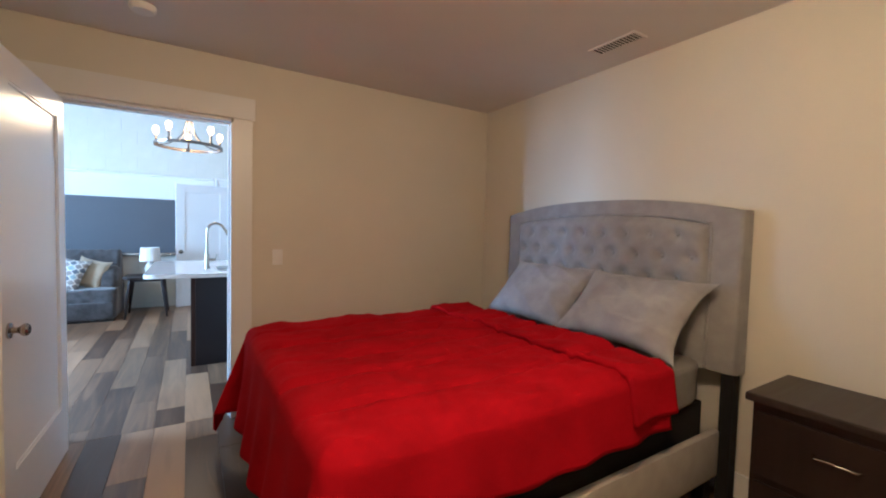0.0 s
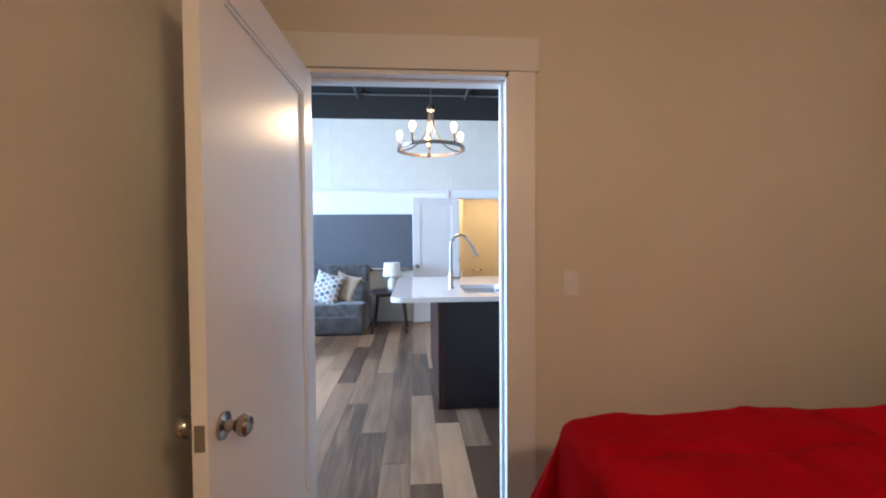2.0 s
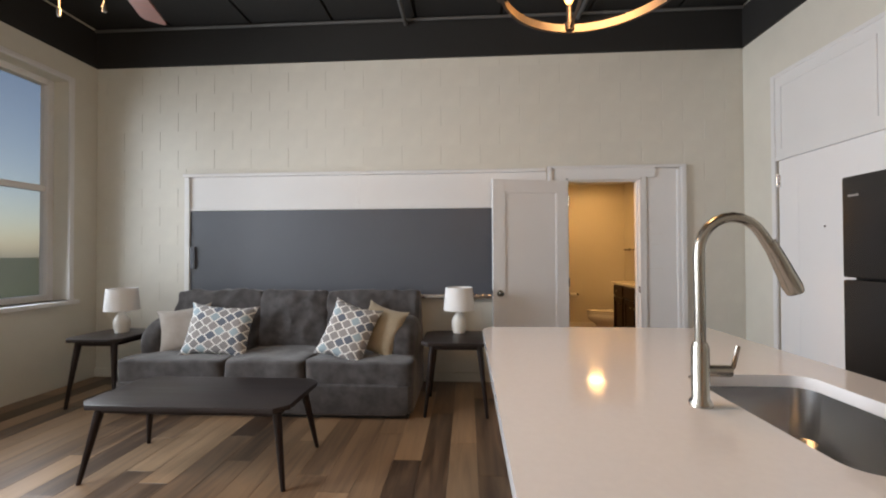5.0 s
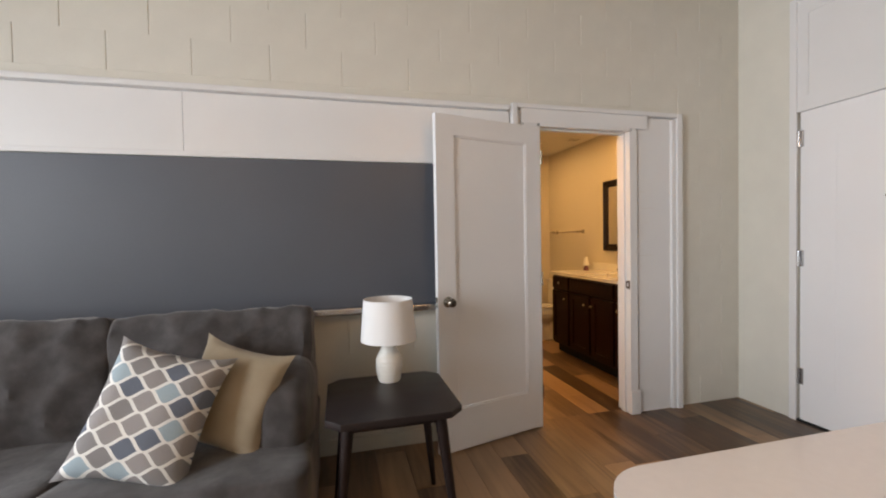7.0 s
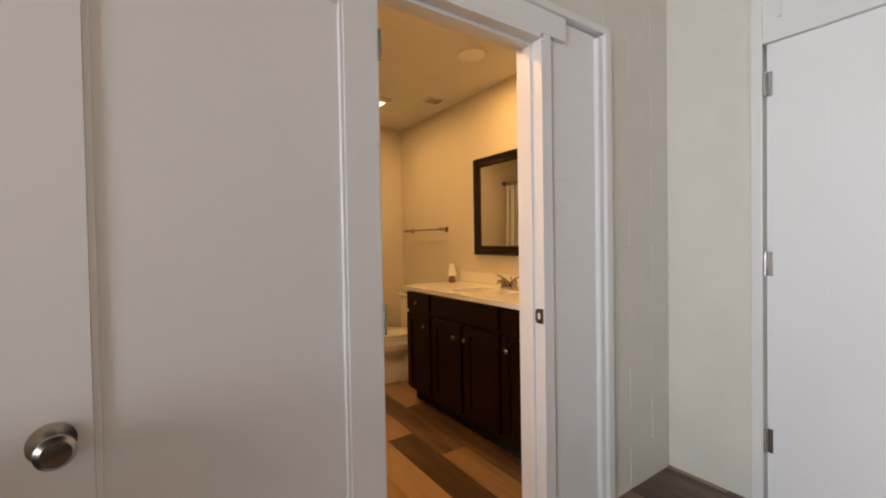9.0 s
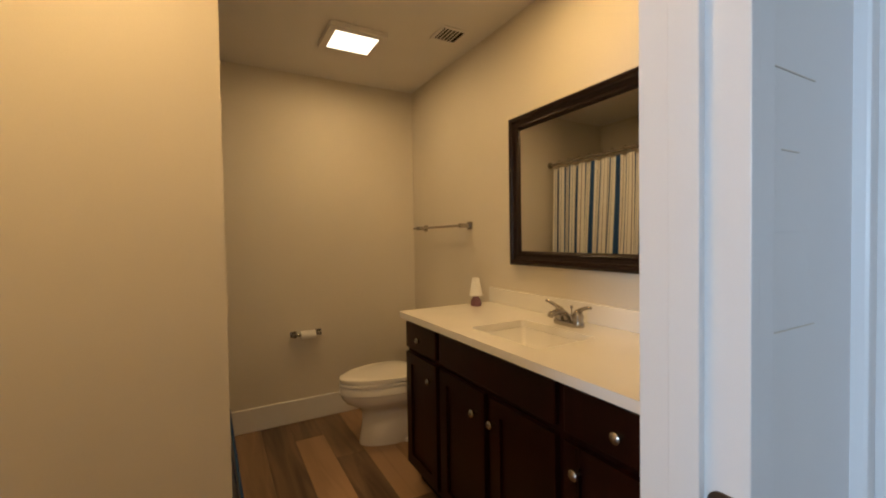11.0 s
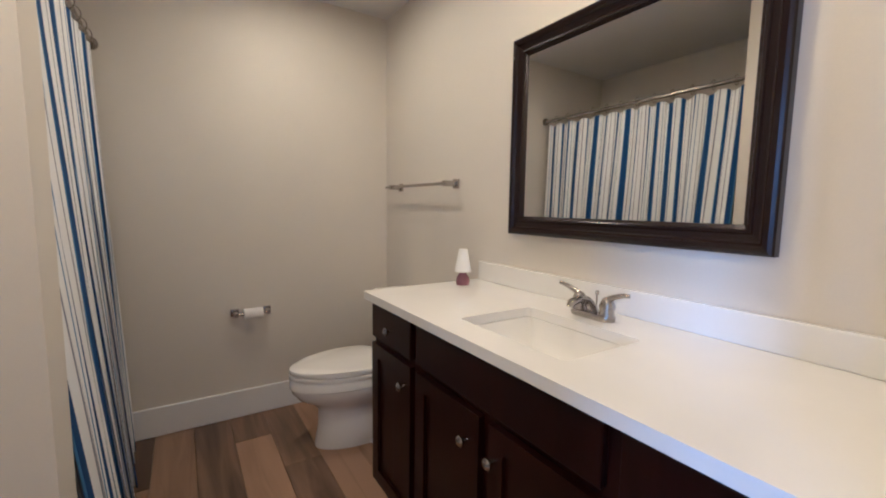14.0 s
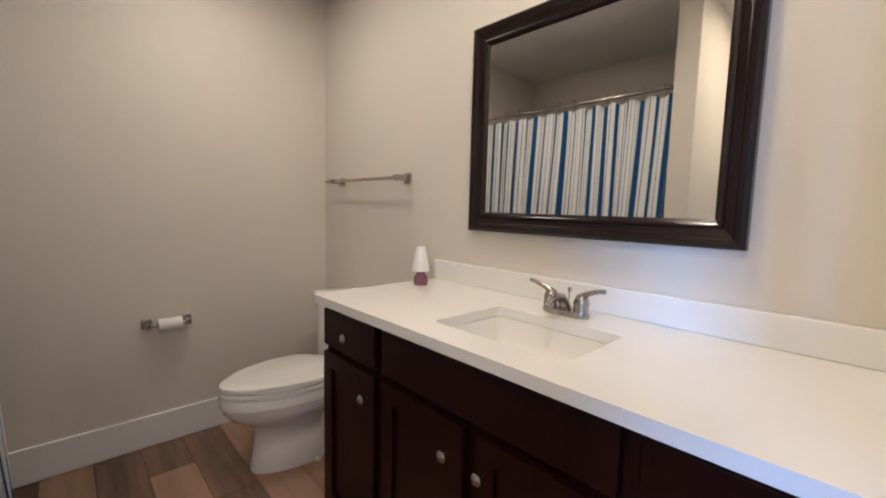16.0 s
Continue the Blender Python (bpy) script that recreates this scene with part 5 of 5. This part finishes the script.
bm = bmesh.new()
prev = None
for z, f, bk, h, sh in ((0.0, 0.245, 0.20, 0.115, 0.0), (0.015, 0.248, 0.20, 0.117, 0), (0.12, 0.228, 0.19, 0.108, 0), (0.20, 0.225, 0.19, 0.110, 0), (0.235, 0.255, 0.19, 0.130, 0), (0.275, 0.325, 0.19, 0.168, 0), (0.31, 0.352, 0.19, 0.182, 0), (0.335, 0.358, 0.19, 0.186, 0), (0.338, 0.366, 0.19, 0.190, 0), (0.37, 0.366, 0.19, 0.190, 0), (0.385, 0.355, 0.19, 0.184, 0)):
    r = [bm.verts.new((x, y, z)) for x, y in egg(f, bk, h)]
    if prev:
        n = len(r)
        for k in range(n):
            bm.faces.new((prev[k], prev[(k + 1) % n], r[(k + 1) % n], r[k]))
    else:
        bm.faces.new(r[::-1])
    prev = r
bm.faces.new(prev)
part("bowl", bm, PORCELAIN, to)


def egg_slab(z0, z1, f, bk, h, bev):
    return prism(bmesh.new(), egg(f, bk, h), z0, z1, bev)


part("seat", egg_slab(0.388, 0.408, 0.368, 0.16, 0.19, 0.006), PORCELAIN, to)
bm = egg_slab(0.411, 0.438, 0.366, 0.16, 0.188, 0.010)
part("lid", bm, PORCELAIN, to)
part("tank", boxm(0.19, 0.385, -0.22, 0.22, 0.37, 0.72, bevel=0.025, seg=4), PORCELAIN, to)
part("tank_lid", boxm(0.18, 0.395, -0.235, 0.235, 0.722, 0.755, bevel=0.012, seg=3), PORCELAIN, to)
part("bolt_cap", lathe(bmesh.new(), [(0.016, 0.0), (0.016, 0.012), (0.010, 0.02), (0.002, 0.022)], Matrix.Translation((0.03, -0.115, 0.0)), 14), PORCELAIN, to)
tube_pts = [(-0.03, -0.075, 0.25), (0.03, -0.095, 0.26), (0.075, -0.10, 0.22), (0.085, -0.10, 0.14), (0.10, -0.10, 0.05), (0.11, -0.10, 0.0)]
part("trapway", tube(bmesh.new(), tube_pts, [0.028, 0.034, 0.036, 0.034, 0.034, 0.036], 16), PORCELAIN, to)
part("flush_lever", boxm(0.172, 0.19, -0.18, -0.10, 0.655, 0.675, bevel=0.004), NICKEL, to)
bm = cushion(0.22, 0.14, 0.05, 9, 12, 0.02)
bmesh.ops.transform(bm, matrix=pose(2.80, 10.30, 0.782, 90, 0, 25), verts=bm.verts[:])
solid("folded_cloth", bm, PAPER, "folded white cloth on the toilet tank", "cloth", at=(2.80, 10.30, 0.757))

# tub, rod and curtain
tub = thing("bathtub", pose(1.11, 10.18, 0), "white alcove bathtub behind the curtain", "bathtub")
bm = bmesh.new()
ring_slab(bm, rounded(-0.385, 0.385, -0.765, 0.765, 0.01, 6), rounded(-0.30, 0.31, -0.66, 0.66, 0.12, 6), 0.40, 0.44)
part("rim", bm, PORCELAIN, tub)
part("apron", boxm(0.35, 0.375, -0.765, 0.765, 0.0, 0.40), PORCELAIN, tub, smooth=False)
bm = bmesh.new()
prev = None
for z, i in ((0.40, 0.0), (0.15, 0.05), (0.10, 0.10)):
    r = [bm.verts.new((x, y, z)) for x, y in rounded(-0.30 + i, 0.31 - i, -0.66 + i, 0.66 - i, 0.12, 6)]
    if prev:
        n = len(r)
        for k in range(n):
            bm.faces.new((prev[k], prev[(k + 1) % n], r[(k + 1) % n], r[k]))
    prev = r
bm.faces.new(prev)
part("basin", bm, PORCELAIN, tub)
RX, RZC = 1.455, 1.985
ro = thing("curtain_rod", pose(RX, 10.18, RZC), "brushed nickel shower curtain rod", "curtain rod")
part("rod", rod(bmesh.new(), (0, -0.768, 0), (0, 0.768, 0), 0.0125), NICKEL, ro)
for y in (-0.768, 0.755):
    part("flange", rod(bmesh.new(), (0, y, 0), (0, y + 0.013, 0), 0.03), NICKEL, ro)
NU, NV = 300, 40
bm = bmesh.new()
uvl = bm.loops.layers.uv.new("UVMap")
g = {}
CW = 1.42
for i in range(NU + 1):
    u = i / NU
    for j in range(NV + 1):
        v = j / NV
        ph = u * 2 * math.pi * 12 + 0.8 * math.sin(u * 9)
        amp = 0.022 + 0.010 * noise.noise(Vector((u * 9, 0.2, 1.0)))
        amp *= 0.55 + 0.45 * v
        hang = v ** 1.2 * (0.17 - 0.12 * u)
        x = RX + 0.004 + amp * math.sin(ph + 0.6 * math.sin(v * 2 + u * 5)) + hang
        y = 9.44 + 0.03 * u + CW * u + 0.016 * math.sin(v * 2.6 + u * 9) * min(1, 8 * u * (1 - u)) + 0.014 * math.sin(2 * ph) * (0.5 + v) + 0.02 * v * noise.noise(Vector((u * 5, v * 2, 4.0)))
        z = RZC - 0.045 + 0.010 * math.cos(u * 2 * math.pi * 12) * (1 - v) - 1.845 * v
        g[i, j] = bm.verts.new((x, min(y, 10.94), z))
for i in range(NU):
    for j in range(NV):
        q4 = [(i, j), (i + 1, j), (i + 1, j + 1), (i, j + 1)]
        f = bm.faces.new([g[k] for k in q4])
        for lp, (a, b) in zip(f.loops, q4):
            lp[uvl].uv = (a / NU, b / NV)
cu = thing("shower_curtain", pose(RX, 10.18, 0.1), "blue, navy and sand striped white shower curtain, drawn closed", "curtain")
bmesh.ops.translate(bm, vec=(-RX, -10.18, -0.1), verts=bm.verts[:])
cl_ = part("cloth", bm, STRIPE, cu, "striped cotton cloth")
so = cl_.modifiers.new("thick", 'SOLIDIFY')
so.thickness = 0.002
for k in range(12):
    y = 9.45 + 1.44 * (k + 0.4) / 12
    part("ring", tube(bmesh.new(), [(0.024 * math.cos(a), y - 10.18, RZC - 0.112 + 0.012 + 0.03 * math.sin(a)) for a in (2 * math.pi * t / 14 for t in range(15))], 0.002, 6), NICKEL, cu, "nickel curtain ring")

# bathroom ceiling fittings
bl = thing("bath_fan_light", pose(2.28, 10.28, 2.46), "square lit fan light on the bathroom ceiling", "lamp")
bm = bmesh.new()
ring_slab(bm, rounded(-0.165, 0.165, -0.155, 0.155, 0.015, 5), rounded(-0.125, 0.125, -0.11, 0.11, 0.008, 5), -0.028, 0.0)
part("frame", bm, CEILW, bl)
part("diffuser", boxm(-0.124, 0.124, -0.109, 0.109, -0.024, -0.010), PANELLIT, bl, "glowing square diffuser", smooth=False)
for x, y in ((2.5, 9.12), (1.25, 8.78)):
    rl = thing("recessed_lamp", pose(x, y, 2.46), "small round lit ceiling lamp", "lamp", "recessed lamps")
    part("trim", lathe(bmesh.new(), [(0.07, 0.0), (0.09, 0.0), (0.088, -0.010), (0.07, -0.008)]), WHITE, rl)
    part("lens", lathe(bmesh.new(), [(0.003, -0.002), (0.069, -0.002), (0.069, -0.006), (0.003, -0.006)]), PANELLIT, rl, "glowing lens")


# ---- floor planks and wall blocks ----
random.seed(7)
PW, PL = 0.178, 1.30
plank_meshes = {}


def plank_mesh(w, l):
    key = (round(w, 3), round(l, 3))
    if key not in plank_meshes:
        bm = boxm(0.0005, w - 0.0005, 0.0005, l - 0.0005, -0.012, 0.0, bevel=0.0012, seg=1)
        plank_meshes[key] = mesh_of("plank", bm, PLANK, False)
    return plank_meshes[key]


floor = bpy.data.objects["floor"]


def planks(x0, x1, y0, y1):
    x, row = x0, 0
    while x < x1 - 0.005:
        w = min(PW, x1 - x)
        y = y0
        first = (0.35, 1.05, 0.7, 0.2, 0.9, 0.5)[row % 6] + random.uniform(-0.08, 0.08)
        while y < y1 - 0.005:
            l = min(first if y == y0 else PL, y1 - y)
            if y1 - y - l < 0.12:
                l = y1 - y
            o = new("plank", plank_mesh(w, l))
            o.parent, o.location = floor, (x, y, 0)
            y += l
        x, row = x + w, row + 1


planks(-0.12, 3.29, -1.4, 3.26)
planks(-3.69, 3.104, 3.26, 8.25)
planks(0.72, 2.97, 8.25, 10.95)

block_meshes = {}


def block_mesh(w, h):
    key = (round(w, 3), round(h, 3))
    if key not in block_meshes:
        bm = boxm(0.002, w - 0.002, -0.010, 0.0, 0.0, h)
        bmesh.ops.bevel(bm, geom=[e for e in bm.edges if abs(e.verts[0].co.z - e.verts[1].co.z) > 0.05 and e.verts[0].co.y < -0.005], offset=0.003, segments=1, affect='EDGES')
        block_meshes[key] = mesh_of("block", bm, BLOCK, False)
    return block_meshes[key]


def blocks(x0, x1, z0, z1, phase):
    z, row = z0, 0
    while z < z1 - 0.01:
        h = min(0.2032, z1 - z)
        k = int(round(z / 0.2032))
        x = x0
        first = 0.4064 - ((x0 + phase + (0.2032 if k % 2 else 0)) % 0.4064)
        while x < x1 - 0.004:
            w = min(first if x == x0 else 0.4064, x1 - x)
            o = new("block", block_mesh(w, h))
            o.parent, o.location = wall_north, (x, 8.195, z)
            x += w
        z += h


blocks(-3.67, 3.083, 2.2352, 3.35, 0.12)
blocks(-3.67, -2.67, 0.0, 2.2352, 0.12)
blocks(2.524, 3.083, 0.0, 2.2352, 0.12)
blocks(-2.67, 1.16, 0.0, 0.8128, 0.12)
